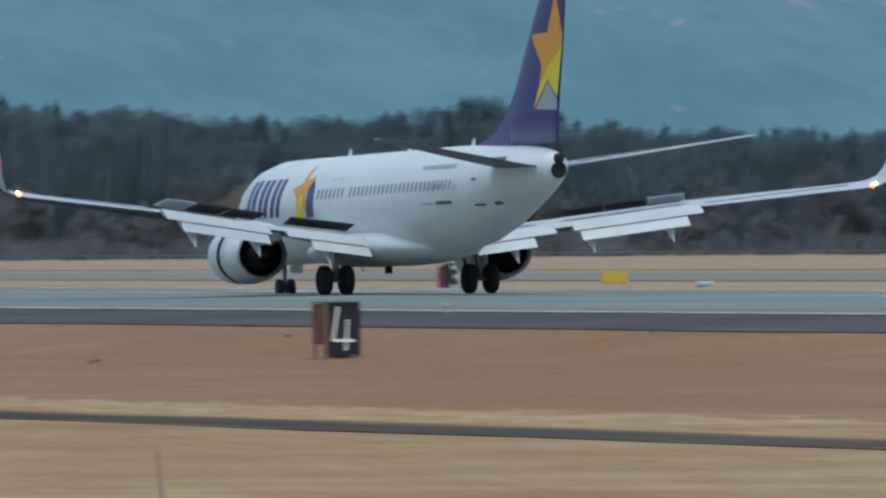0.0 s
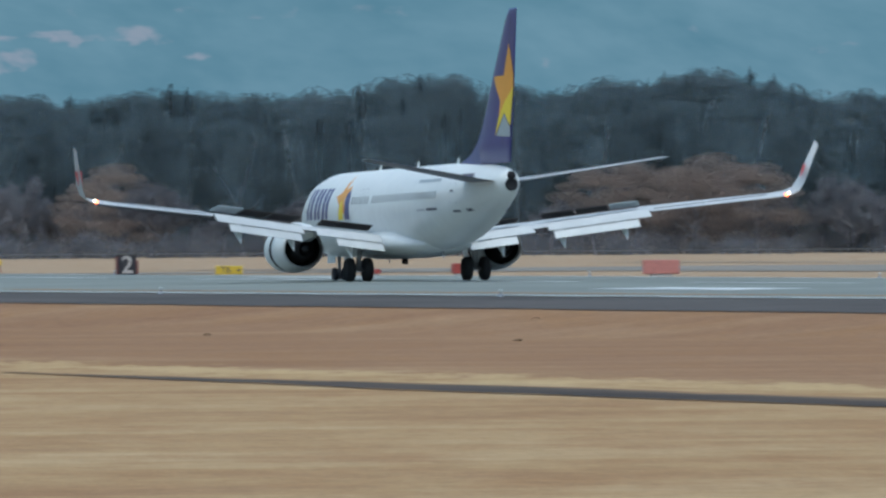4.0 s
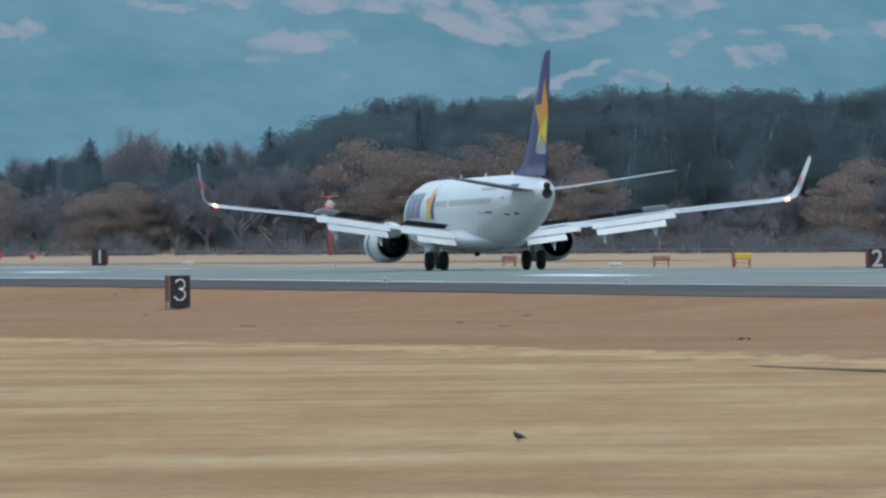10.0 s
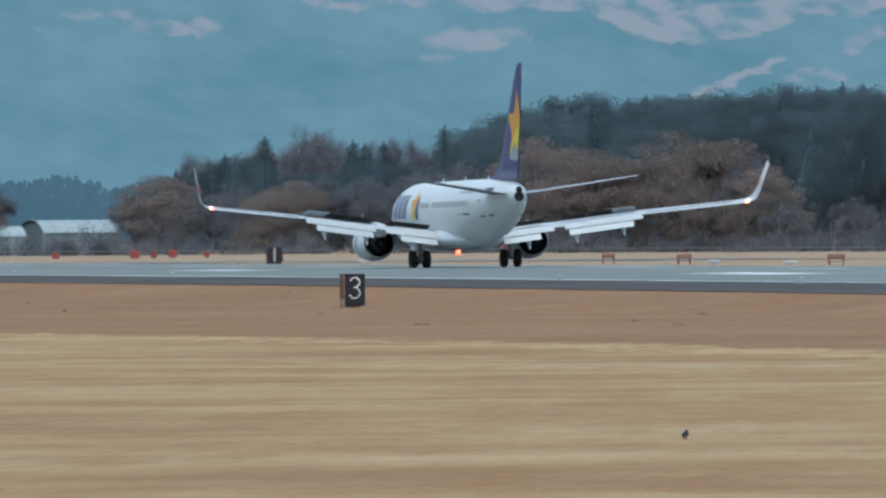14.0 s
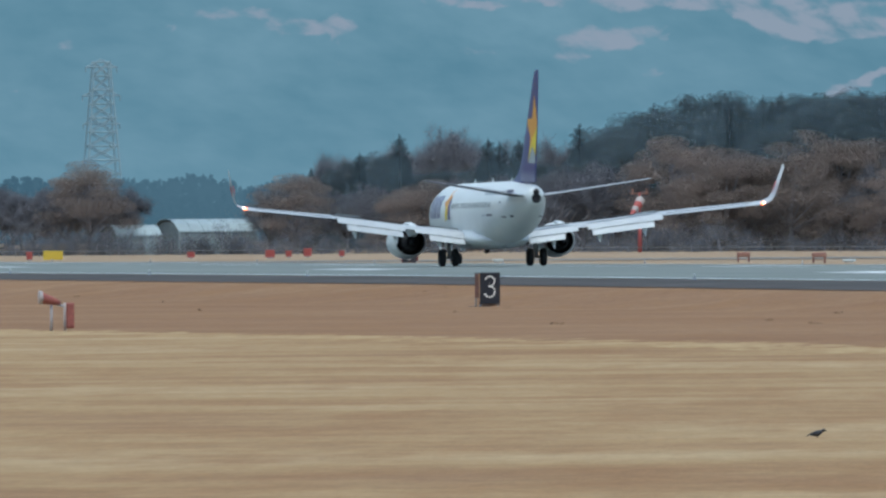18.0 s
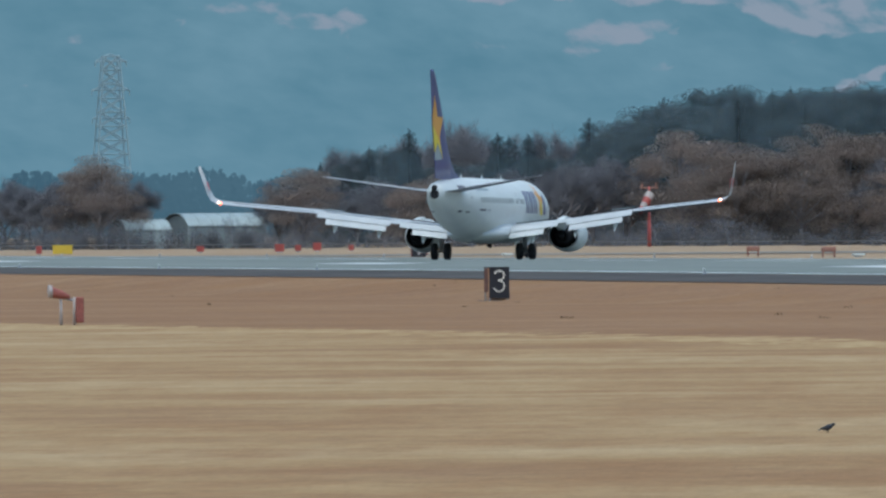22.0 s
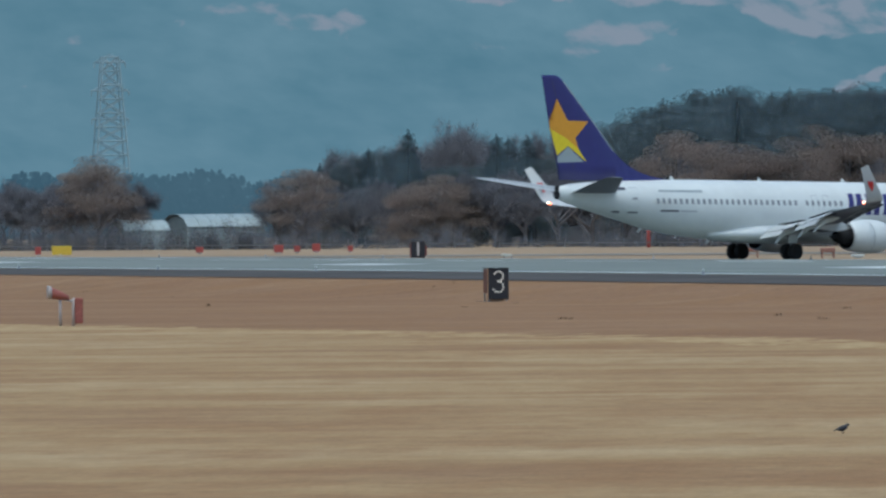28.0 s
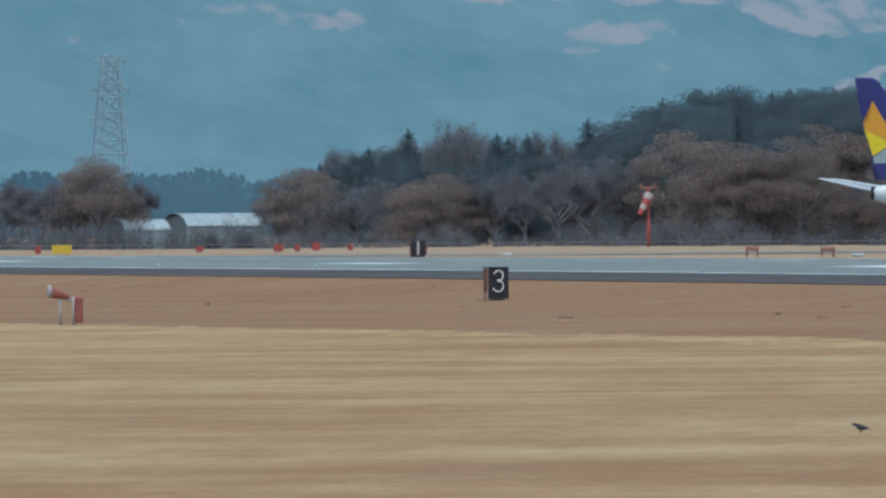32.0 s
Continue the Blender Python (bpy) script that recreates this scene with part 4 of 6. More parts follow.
    for side in (-1, 1):
        leg = part("main_leg", rod(rod(rod(bmesh.new(), at(19.6, side * 2.86, 0.55), at(19.5, side * 2.75, 2.1), 0.12, 0.16, 10), at(19.6, side * 2.4, 0.56), at(19.6, side * 3.32, 0.56), 0.08, n=8), at(19.55, side * 2.8, 1.4), at(19.3, side * 1.5, 1.9), 0.06, n=8), STEEL, ob, "grey main gear leg", True)
        part("leg_door", boxed(side * 3.02 - 0.02, side * 3.02 + 0.02, MAINS - 20.0, MAINS - 19.2, 1.15, 2.1, 0.01), WHITE, leg, "white gear door")
        for dx in (-0.43, 0.43):
            wheel(side * 2.86 + dx, 19.6, 0.565, 0.40, leg)
    leg = part("nose_leg", rod(rod(bmesh.new(), at(4.0, 0, 0.35), at(3.9, 0, 1.7), 0.07, 0.1, 8), at(4.0, -0.3, 0.35), at(4.0, 0.3, 0.35), 0.05, n=8), STEEL, ob, "grey nose gear leg", True)
    for side in (-1, 1):
        wheel(side * 0.24, 4.0, 0.345, 0.2, leg)
        part("nose_door", boxed(side * 0.42 - 0.015, side * 0.42 + 0.015, MAINS - 4.9, MAINS - 3.3, 0.9, 1.5, 0.01), WHITE, leg, "white nose gear door")
    return ob


def lathe_x(rows, c, n=24):
    return loft([[(c[0] + u, c[1] + r * math.cos(2 * math.pi * i / n), c[2] + r * math.sin(2 * math.pi * i / n)) for i in range(n)] for u, r in rows])


SPOILERS, SLEEVES, SPINS = [], [], []
BEACONRED = mat("lit_red_beacon", (1.0, 0.07, 0.03), 0.4, glow=9.0)
AIRLINER = airliner()
BEACON = SPINS[0]


# ---- signs and fittings on the grass ----
def numeral_dots(points, r, y, z, material, face):
    """The numeral's lamps, each a small round lens on the face."""
    bm = bmesh.new()
    bmesh.ops.create_cone(bm, cap_ends=True, segments=8, radius1=r, radius2=r * 0.8, depth=0.04, matrix=Matrix.LocRotScale((0, 0, 0), Euler((radians(90), 0, 0)), None))
    me = None
    for px, pz in points:
        ob = part("lamp_dot", bm, material, face, "white lamp dot") if me is None else new("lamp_dot", me)
        me = ob.data
        ob.parent, ob.location = face, (px, y, pz + z)


def dots_three():
    p = []
    for i in range(9):
        a = radians(150 - 30 * i)
        p.append((0.02 + 0.22 * math.cos(a), 0.33 + 0.22 * math.sin(a)))
    for i in range(9):
        a = radians(90 - 30 * i)
        p.append((0.0 + 0.25 * math.cos(a), -0.16 + 0.25 * math.sin(a)))
    return p


def dots_four():
    run = lambda a, c, n: [(a[0] + (c[0] - a[0]) * i / (n - 1), a[1] + (c[1] - a[1]) * i / (n - 1)) for i in range(n)]
    return run((-0.15, 0.56), (-0.28, -0.24), 10) + run((-0.28, -0.33), (0.30, -0.34), 8) + run((0.13, 0.2), (0.08, -0.56), 9)


FOOT_DARK = mat("shaded_footing", (0.13, 0.10, 0.085), 0.9, grain=0.3, size=0.3)


PALEBAR = mat("bleached_orange_bar", (0.42, 0.25, 0.14), 0.7, grain=0.2, size=0.3)


def marker_sign(x, y, dots, label):
    """A lit distance sign: a deep black box on legs with faded orange sides."""
    ob = thing("distance_sign", label, "sign", pose(x, y, ground_z(x, y) - 0.02, 0, 0, 0), "near distance signs")
    w, d, h0, h1 = 0.46, 1.5, 0.12, 1.53
    part("case", boxed(-w + 0.02, w - 0.02, 0.04, d, h0 + 0.3, h1, 0.02), RUST, ob, "faded orange metal case")
    part("transformer_box", boxed(-w + 0.04, w - 0.1, 0.3, 0.75, 0.03, h0 + 0.27, 0.02), PALEBAR, ob, "bleached box under the case")
    face = part("face", boxed(-w, w, 0.0, 0.035, h0 + 0.01, h1 + 0.02, 0.008), SIGNBLACK, ob, "black sign face")
    part("frame_bar", boxed(-w - 0.035, -w, -0.02, 0.06, h0 - 0.02, h1 + 0.03, 0.008), PALEBAR, ob, "faded orange frame")
    part("frame_bar", boxed(w, w + 0.03, -0.02, 0.06, h0 - 0.02, h1 + 0.03, 0.008), SIGNBLACK, ob, "dark frame")
    part("hood", boxed(-w - 0.02, w + 0.02, -0.04, d + 0.02, h1 + 0.022, h1 + 0.06, 0.008), SIGNBLACK, ob, "dark top cover")
    for sx in (-w + 0.06, w - 0.06):
        for sy in (0.1, d - 0.1):
            part("leg", boxed(sx - 0.03, sx + 0.03, sy - 0.03, sy + 0.03, -0.05, h0 + 0.32), STEEL, ob, "short steel leg")
    numeral_dots(dots, 0.047, -0.015, 0.86, SIGNWHITE, face)
    # a concrete footing flush with the grass; its dark colour paints the sign's shadow
    part("footing", boxed(-w - 0.25, w + 0.25, -0.2, d + 0.2, -0.1, 0.035, 0.01), FOOT_DARK, ob, "low concrete footing")
    return ob


marker_sign(124.63, 418.4, dots_four(), "black distance sign with the lit numeral 4 on the grass")
marker_sign(124.68, 724.79, dots_three(), "black distance sign with the lit numeral 3 on the grass")


def lettering(text, size, where, material, parent, name="numeral"):
    c = bpy.data.curves.new(name, "FONT")
    c.body, c.size, c.extrude, c.align_x, c.align_y = text, size, 0.008, "CENTER", "CENTER"
    c.materials.append(material)
    ob = new(name, c)
    ob.parent, ob.matrix_basis = parent, where
    return ob


def far_sign(x, y, text, hollow):
    """The sign on the far side stands in a shallow hollow beyond the runway's crown."""
    ob = thing("distance_sign", "black distance sign with the white numeral %s beyond the runway" % text, "sign", pose(x, y, ground_z(x, y) - hollow), "far distance signs")
    part("case", boxed(-0.52, 0.56, 0.04, 1.3, 0.08, 1.38, 0.02), DULLRED, ob, "red-orange case")
    part("face", boxed(-0.6, 0.6, 0.0, 0.038, 0.1, 1.46, 0.01), SIGNBLACK, ob, "black sign face")
    part("side_panel", boxed(0.6, 0.78, 0.1, 1.1, 0.25, 1.1, 0.01), DULLRED, ob, "red side panel")
    part("hood", boxed(-0.63, 0.63, -0.05, 1.32, 1.462, 1.5, 0.008), SIGNBLACK, ob, "dark top cover")
    for sx in (-0.5, 0.5):
        part("leg", boxed(sx - 0.04, sx + 0.04, 0.2, 0.3, -0.1, 0.12), STEEL, ob, "steel leg")
    n = lettering(text, 1.6, pose(0, -0.006, 0.78, 90, 0, 0), DULLWHITE, ob)
    n.data.offset = 0.02
    return ob


far_sign(221.9, 725.9, "3", 0.33)
far_sign(221.9, 1019.5, "2", 0.12)
far_sign(224.0, 1342.5, "1", 0.0)


def board(x, y, w, h, z0, text, label, face=SIGNYEL, group="taxiway signs"):
    ob = thing("taxiway_sign", label, "sign", pose(x, y, ground_z(x, y), 0, 0, -12), group)
    part("panel", boxed(-w / 2, w / 2, 0, 0.3, z0, z0 + h, 0.02), face, ob, "sign panel")
    for sx in (-w * 0.36, 0, w * 0.36):
        part("leg", boxed(sx - 0.04, sx + 0.04, 0.1, 0.2, -0.15, z0 + 0.02), STEEL, ob, "short leg")
    if text:
        lettering(text, h * 1.05, pose(-0.2, -0.006, z0 + h / 2, 90, 0, 0), MARKD, ob, "sign_lettering")
        bm = bmesh.new()
        rod(bm, (w * 0.28, -0.004, z0 + h / 2), (w * 0.4, -0.004, z0 + h / 2), 0.03, n=4)
        rod(bm, (w * 0.36, -0.004, z0 + h / 2), (w * 0.44, -0.004, z0 + h / 2), 0.1, 0.0, n=4)
        part("arrow", bm, MARKD, ob, "black arrow")
    return ob


board(208.9, 931.0, 1.62, 0.52, 0.08, "T6", "yellow taxiway sign reading T6 with an arrow")
board(240.0, 758.0, 1.3, 0.6, 0.1, "", "yellow taxiway sign in the far grass")
board(230.1, 1599.5, 2.0, 0.9, 0.1, "", "yellow taxiway sign near the runway's end")


def frame_stand(x, y, w, h, label, top=None, face=FADED):
    """A box on a frame of thin legs."""
    ob = thing("light_stand", label, "approach light", pose(x, y, ground_z(x, y)), "frames in the far grass")
    part("lamp_box", boxed(-w / 2, w / 2, -0.3, 0.3, h * 0.55, h, 0.06), face, ob, "box of the stand")
    for sx in (-w * 0.42, w * 0.42):
        for sy in (-0.22, 0.22):
            part("leg", boxed(sx - 0.035, sx + 0.035, sy - 0.035, sy + 0.035, -0.1, h * 0.56), FADED, ob, "thin orange leg")
    part("brace", boxed(-w * 0.42, w * 0.42, -0.26, -0.22, h * 0.28, h * 0.33), FADED, ob, "orange brace")
    return ob


for x, y, w in ((236.0, 1160.0, 1.25), (238.0, 1230.0, 1.1), (243.8, 1293.0, 1.05)):
    frame_stand(x, y, w, 0.85, "faded orange approach light stand in the grass")
ys = frame_stand(235.9, 1130.0, 1.3, 1.0, "yellow lamp box on an orange frame", face=SIGNYEL)
part("post", boxed(-0.72, -0.6, -0.3, 0.3, -0.1, 1.05, 0.02), SIGNRED, ys, "red side post")


def red_box(x, y, w, h, label="small red-orange box standing in the grass", m=SIGNRED):
    ob = thing("equipment_box", label, "box", pose(x, y, ground_z(x, y), 0, 0, random.uniform(-12, 12)), "red boxes in the far grass")
    part("body", boxed(-w / 2, w / 2, -0.25, 0.25, 0.12, h, 0.03), m, ob, "box body")
    part("foot", boxed(-w * 0.3, w * 0.3, -0.2, 0.2, -0.1, 0.13), CONCRETE, ob, "concrete foot")
    return ob


for x, y, w, h in ((229.3, 957, 0.75, 0.75), (226.0, 965, 0.32, 0.42), (230.3, 1058, 0.5, 0.85), (228.6, 1606, 0.6, 0.9), (252, 1650, 0.75, 0.7), (257.9, 1634, 0.95, 0.9),
                   (264, 1660, 0.55, 0.75), (267.8, 1671, 0.85, 0.95), (271.0, 1668, 0.5, 0.7)):
    red_box(x, y, w, h)
red_box(229.1, 905, 2.15, 0.95, "large pale red equipment box in the far grass", mat("pale_red_box", (0.5, 0.21, 0.18), 0.7, grain=0.1, size=0.5))
for x, y, w in ((238.3, 1381, 0.8), (240.8, 1232, 1.0), (236.5, 1180, 1.0), (226, 700, 0.8)):
    red_box(x, y, w, 0.3, "low white box in the far grass", SHEETW)


def edge_light(x, y):
    ob = EDGE[0] if EDGE else None
    m = pose(x, y, ground_z(x, y) + 0.03)
    if ob:
        return copy_thing(ob, m)
    ob = thing("runway_light", "small white runway edge light on a low base", "runway light", m, "runway edge lights")
    part("base", rod(bmesh.new(), (0, 0, 0), (0, 0, 0.1), 0.1, 0.07, 10), STEEL, ob, "low metal base")
    part("stem", rod(bmesh.new(), (0, 0, 0.1), (0, 0, 0.2), 0.03, n=8), STEEL, ob, "steel stem")
    bm = bmesh.new()
    bmesh.ops.create_uvsphere(bm, u_segments=10, v_segments=6, radius=0.055, matrix=Matrix.Translation((0, 0, 0.24)))
    part("lens", bm, SHEETW, ob, "white lens", True)
    EDGE.append(ob)
    return ob


EDGE = []
for k in range(-8, 12):
    edge_light(141.8, 825.0 + 60 * k)
    edge_light(204.9, 825.0 + 60 * k)


def wind_cone(x, y):
    ob = thing("windsock", "red and white windsock on a red mast with a lamp frame", "windsock", pose(x, y, ground_z(x, y)))
    part("mast", rod(bmesh.new(), (0, 0, -0.2), (0, 0, 6.9), 0.16, 0.1, 10), SIGNRED, ob, "red mast", True)
    part("lower_mast", rod(bmesh.new(), (0, 0, -0.2), (0, 0, 3.1), 0.24, 0.2, 10), SIGNRED, ob, "thick lower mast", True)
    part("lamp_frame", rod(rod(rod(bmesh.new(), (-1.1, 0, 6.7), (1.1, 0, 6.7), 0.07, n=6), (-0.8, 0, 6.7), (-0.8, 0, 7.3), 0.1, n=6), (0.8, 0, 6.7), (0.8, 0, 7.3), 0.1, n=6), FADED, ob, "red lamp frame")
    sock = part("sock", loft([[(r * math.cos(a), -u, r * math.sin(a)) for a in [2 * math.pi * i / 16 for i in range(16)]] for u, r in ((0, 0.54), (0.4, 0.53), (0.75, 0.48))], cap=False), CLOTHW, ob, "white mouth of the sock", True)
    part("sock_band", loft([[(r * math.cos(a), -u, r * math.sin(a)) for a in [2 * math.pi * i / 16 for i in range(16)]] for u, r in ((0.75, 0.48), (1.5, 0.41))], cap=False), SIGNRED, sock, "red band", True)
    part("sock_band", loft([[(r * math.cos(a), -u, r * math.sin(a)) for a in [2 * math.pi * i / 16 for i in range(16)]] for u, r in ((1.5, 0.41), (2.1, 0.34))], cap=False), CLOTHW, sock, "white band", True)
    part("sock_band", loft([[(r * math.cos(a), -u, r * math.sin(a)) for a in [2 * math.pi * i / 16 for i in range(16)]] for u, r in ((2.1, 0.34), (2.8, 0.26))], cap=False), SIGNRED, sock, "red band", True)
    return ob, sock


WINDSOCK, SOCK = wind_cone(324.0, 1782.0)


FADEDRED = mat("sun_bleached_red", (0.30, 0.095, 0.075), 0.7, grain=0.2, size=0.4)


def visibility_meter(x, y):
    """A measuring head on a post beside a red box: a pale-mouthed funnel over two white posts."""
    ob = thing("visibility_meter", "red and white measuring funnel on white posts with a red box", "instrument", pose(x, y, ground_z(x, y)))
    for sx in (-0.25, 0.24):
        part("post", rod(bmesh.new(), (sx, 0, -0.1), (sx, 0, 0.98 if sx < 0 else 1.0), 0.055, n=10), CLOTHW, ob, "white post", True)
    part("box", boxed(0.28, 0.56, -0.18, 0.18, 0.08, 1.0, 0.03), FADEDRED, ob, "red box")
    part("box_door", boxed(0.31, 0.53, -0.2, -0.182, 0.14, 0.94, 0.01), FADEDRED, ob, "red door")
    ring = lambda u, r: [(-0.62 + u, r * math.cos(a), 1.2 - 0.28 * u + r * math.sin(a)) for a in [2 * math.pi * i / 16 for i in range(16)]]
    part("funnel", loft([ring(0.0, 0.21), ring(0.14, 0.19), ring(0.42, 0.15), ring(0.7, 0.07)]), FADEDRED, ob, "red funnel", True)
    part("mouth", loft([ring(-0.09, 0.2), ring(-0.08, 0.235), ring(0.05, 0.235), ring(0.05, 0.2)]), CLOTHW, ob, "white mouth", True)
    part("arm", rod(bmesh.new(), (-0.3, 0, 1.0), (0.28, 0, 0.86), 0.035, n=8), STEEL, ob, "steel arm")
    return ob


visibility_meter(81.6, 566.0)


# ---- buildings and masts at the foot of the woods ----
def white_shed():
    x, y = 415.2, 1768.0
    ob = thing("shed", "long white windowless shed before dark trees", "building", pose(x, y, ground_z(x, y), 0, 0, -13))
    part("wall", boxed(-6.6, 6.6, 0, 5, -0.3, 3.5), SHEETW, ob, "white sheet wall")
    part("roof", boxed(-6.8, 6.8, -0.2, 5.2, 3.5, 3.62, 0.02), GALV, ob, "flat metal roof edge")
    for i in range(12):
        part("wall_batten", boxed(-6.55 + i * 1.19, -6.5 + i * 1.19, -0.03, 0, -0.3, 3.45), GALV, ob, "thin joint cover")
    part("door", boxed(4.6, 5.6, -0.05, 0, -0.2, 2.0), GREYP, ob, "grey door")


white_shed()


# the array's colour carries the haze of distance
HAZED = mat("hazed_pale_steel", (0.125, 0.155, 0.17), 0.8, grain=0.15, size=0.5)


def antenna_array():
    """A wide lattice of pale bars carried on tall posts."""
    x, y = 419.3, 1762.0
    ob = thing("antenna_array", "tall pale lattice array on thin posts beside the white shed", "antenna", pose(x, y, ground_z(x, y), 0, 0, -13))
    for k, px in enumerate((0.3, 2.9, 4.9, 6.9, 9.6)):
        part("post", rod(bmesh.new(), (px, 0, -0.3), (px, 0, 9.6), 0.085, 0.07, 8), HAZED, ob, "pale steel post")
    for k in range(18):
        part("bar", boxed(0.1 + 0.57 * k, 0.18 + 0.57 * k, -0.1, 0.0, 6.9 + 0.5 * (k % 3 == 0), 10.0 - 0.3 * (k % 4 == 1)), HAZED, ob)
    for z in (7.0, 8.4, 9.6):
        part("cross_rail", boxed(0, 10.0, 0.0, 0.08, z, z + 0.09), HAZED, ob, "pale cross rail")


antenna_array()


FILM = mat("grey_plastic_sheet", (0.24, 0.29, 0.30), 0.6, grain=0.1, size=2.0, stain=0.15)
ROOFG = mat("pale_plastic_roof", (0.32, 0.38, 0.39), 0.5, grain=0.08, size=2.0, stain=0.12)


def greenhouse(x, y, w, ln, h, turn, label):
    """A low building with an arched pale roof."""
    ob = thing("greenhouse", label, "building", pose(x, y, ground_z(x, y), 0, 0, turn), "farm sheds beyond the runway's end")
    prof = [(-w / 2, 0), (-w / 2, h * 0.64), (-w * 0.36, h * 0.83), (-w * 0.2, h * 0.96), (0, h), (w * 0.2, h * 0.97), (w * 0.36, h * 0.86), (w / 2, h * 0.64), (w / 2, 0)]
    part("wall", loft([[(px * 0.97, yy, pz * 0.96 - 0.1) for px, pz in prof] for yy in (0.15, ln - 0.15)]), FILM, ob, "pale walls")
    part("roof", loft([[(px * k, yy, pz * k) for k, seq in ((1.0, prof[1:-1]), (0.985, prof[1:-1][::-1])) for px, pz in seq] for yy in (0, ln)]), ROOFG, ob, "pale arched roof", False)
    for i in range(7):
        yy = ln * i / 6
        part("rib", loft([[(px * k, yy + d, pz * k) for k, seq in ((1.012, prof), (1.0, prof[::-1])) for px, pz in seq] for d in (-0.06, 0.06)]), ROOFG, ob, "pale roof rib")
    return ob


greenhouse(280.0, 1853, 9.0, 9.8, 4.15, -78, "pale arched farm shed half hidden by bushes")
greenhouse(272.8, 1851, 6.5, 5.6, 3.5, -80, "low pale farm shed half hidden by bushes")


def lattice_tower(d, bearing, h, w):
    b = radians(bearing)
    x, y = d * math.sin(b), d * math.cos(b)
    ob = thing("pylon", "pale lattice power pylon far off before the mountains", "pylon", pose(x, y, -6))
    H = lambda z: w * (0.5 - 0.33 * min(1, z / (h * 0.9)))
    for sx in (-1, 1):
        for sy in (-1, 1):
            part("leg", rod(bmesh.new(), (sx * H(0), sy * H(0), 0), (sx * H(h * 0.97), sy * H(h * 0.97), h * 0.97), 0.3, 0.22, 5), PYL, ob, "pylon leg")
    for k in range(14):
        z0, z1 = h * 0.069 * k, h * 0.069 * (k + 1)
        for sy in (-1, 1):
            for p, q in (((-H(z0), sy * H(z0), z0), (H(z1), sy * H(z1), z1)), ((H(z0), sy * H(z0), z0), (-H(z1), sy * H(z1), z1)), ((-H(z1), sy * H(z1), z1), (H(z1), sy * H(z1), z1))):
                part("brace", rod(bmesh.new(), p, q, 0.17, n=4), PYL, ob)
    for z, a in ((h * 0.66, 4.6), (h * 0.80, 4.7), (h * 0.94, 3.9)):
        part("cross_arm", rod(rod(rod(bmesh.new(), (-a, 0, z), (a, 0, z), 0.22, n=5), (-a, 0, z), (0, 0, z + 2.0), 0.14, n=4), (a, 0, z), (0, 0, z + 2.0), 0.14, n=4), PYL, ob, "cross arm")
        for sx in (-a, a):
            part("insulator", rod(bmesh.new(), (sx, 0, z), (sx, 0, z - 1.3), 0.16, n=5), PYL, ob, "hanging insulator string")
    return ob


# pylon colour is drawn towards the mountains' blue to paint the haze
PYL = mat("hazed_lattice", (0.27, 0.36, 0.40), 0.7, grain=0.1)
lattice_tower(3950.0, 8.365, 50.5, 11.5)


def fence():
    """The low perimeter fence before the woods: posts and pale grey panels."""
    ob = thing("fence", "long low grey perimeter fence before the woods", "fence")
    post_me = panel_me = None
    for i in range(150):
        b0, b1 = radians(7.2 + 0.085 * i), radians(7.2 + 0.085 * (i + 1))
        p, q = Vector((1800 * math.sin(b0), 1800 * math.cos(b0), 0)), Vector((1800 * math.sin(b1), 1800 * math.cos(b1), 0))
        z = ground_z(p.x, p.y)
        if post_me is None:
            ln = (q - p).length
            post_me = part("post", boxed(-0.04, 0.04, -0.04, 0.04, -0.2, 0.75), FENCEM, ob).data
            panel_me = part("rail", boxed(0.06, ln - 0.06, -0.03, 0.03, 0.54, 0.64), FENCEM, ob).data
            first = [c for c in ob.children]
        a = math.atan2(q.y - p.y, q.x - p.x)
        for k, me in enumerate((post_me, panel_me)):
            o = first[k] if i == 0 else new(("post", "rail")[k], me)
            o.parent, o.matrix_basis = ob, Matrix.LocRotScale((p.x, p.y, z), Euler((0, 0, a)), None)


fence()


# ---- trees ----
def leafy(points, size, rng, out=None):
    """Small leaf clumps about the points, lying roughly across the outward directions where these are given."""
    n = len(points)
    a = rng.normal(size=(n, 3))
    if out is not None:
        face = out + rng.normal(0, 0.6, (n, 3))
        face /= np.linalg.norm(face, axis=1)[:, None]
        a -= face * (a * face).sum(1)[:, None]
    a /= np.linalg.norm(a, axis=1)[:, None]
    b = rng.normal(size=(n, 3))
    b = np.cross(face, a) if out is not None else b - a * (a * b).sum(1)[:, None]
    b /= np.linalg.norm(b, axis=1)[:, None]
    s = size * rng.uniform(0.55, 1.3, size=(n, 1))
    v = np.empty((n * 4, 3))
    v[0::4], v[1::4], v[2::4], v[3::4] = points - a * s, points - b * s * 0.7, points + a * s, points + b * s * 0.7
    f = [(4 * i, 4 * i + 1, 4 * i + 2, 4 * i + 3) for i in range(n)]
    return v, f


def crown_mesh(name, v, f, material, centre):
    """A crown whose leaf clumps are shaded by the crown's outward direction, as a dense canopy is."""
    me = mesh_of(name, v, f, material, True)
    nv = np.asarray(v, dtype=float) - np.array(centre)
    nv[:, 2] += 0.2
    nv += np.random.default_rng(3).normal(0, 0.06, nv.shape)
    nv /= np.linalg.norm(nv, axis=1)[:, None]
    me.normals_split_custom_set_from_vertices([tuple(q) for q in nv])
    return me


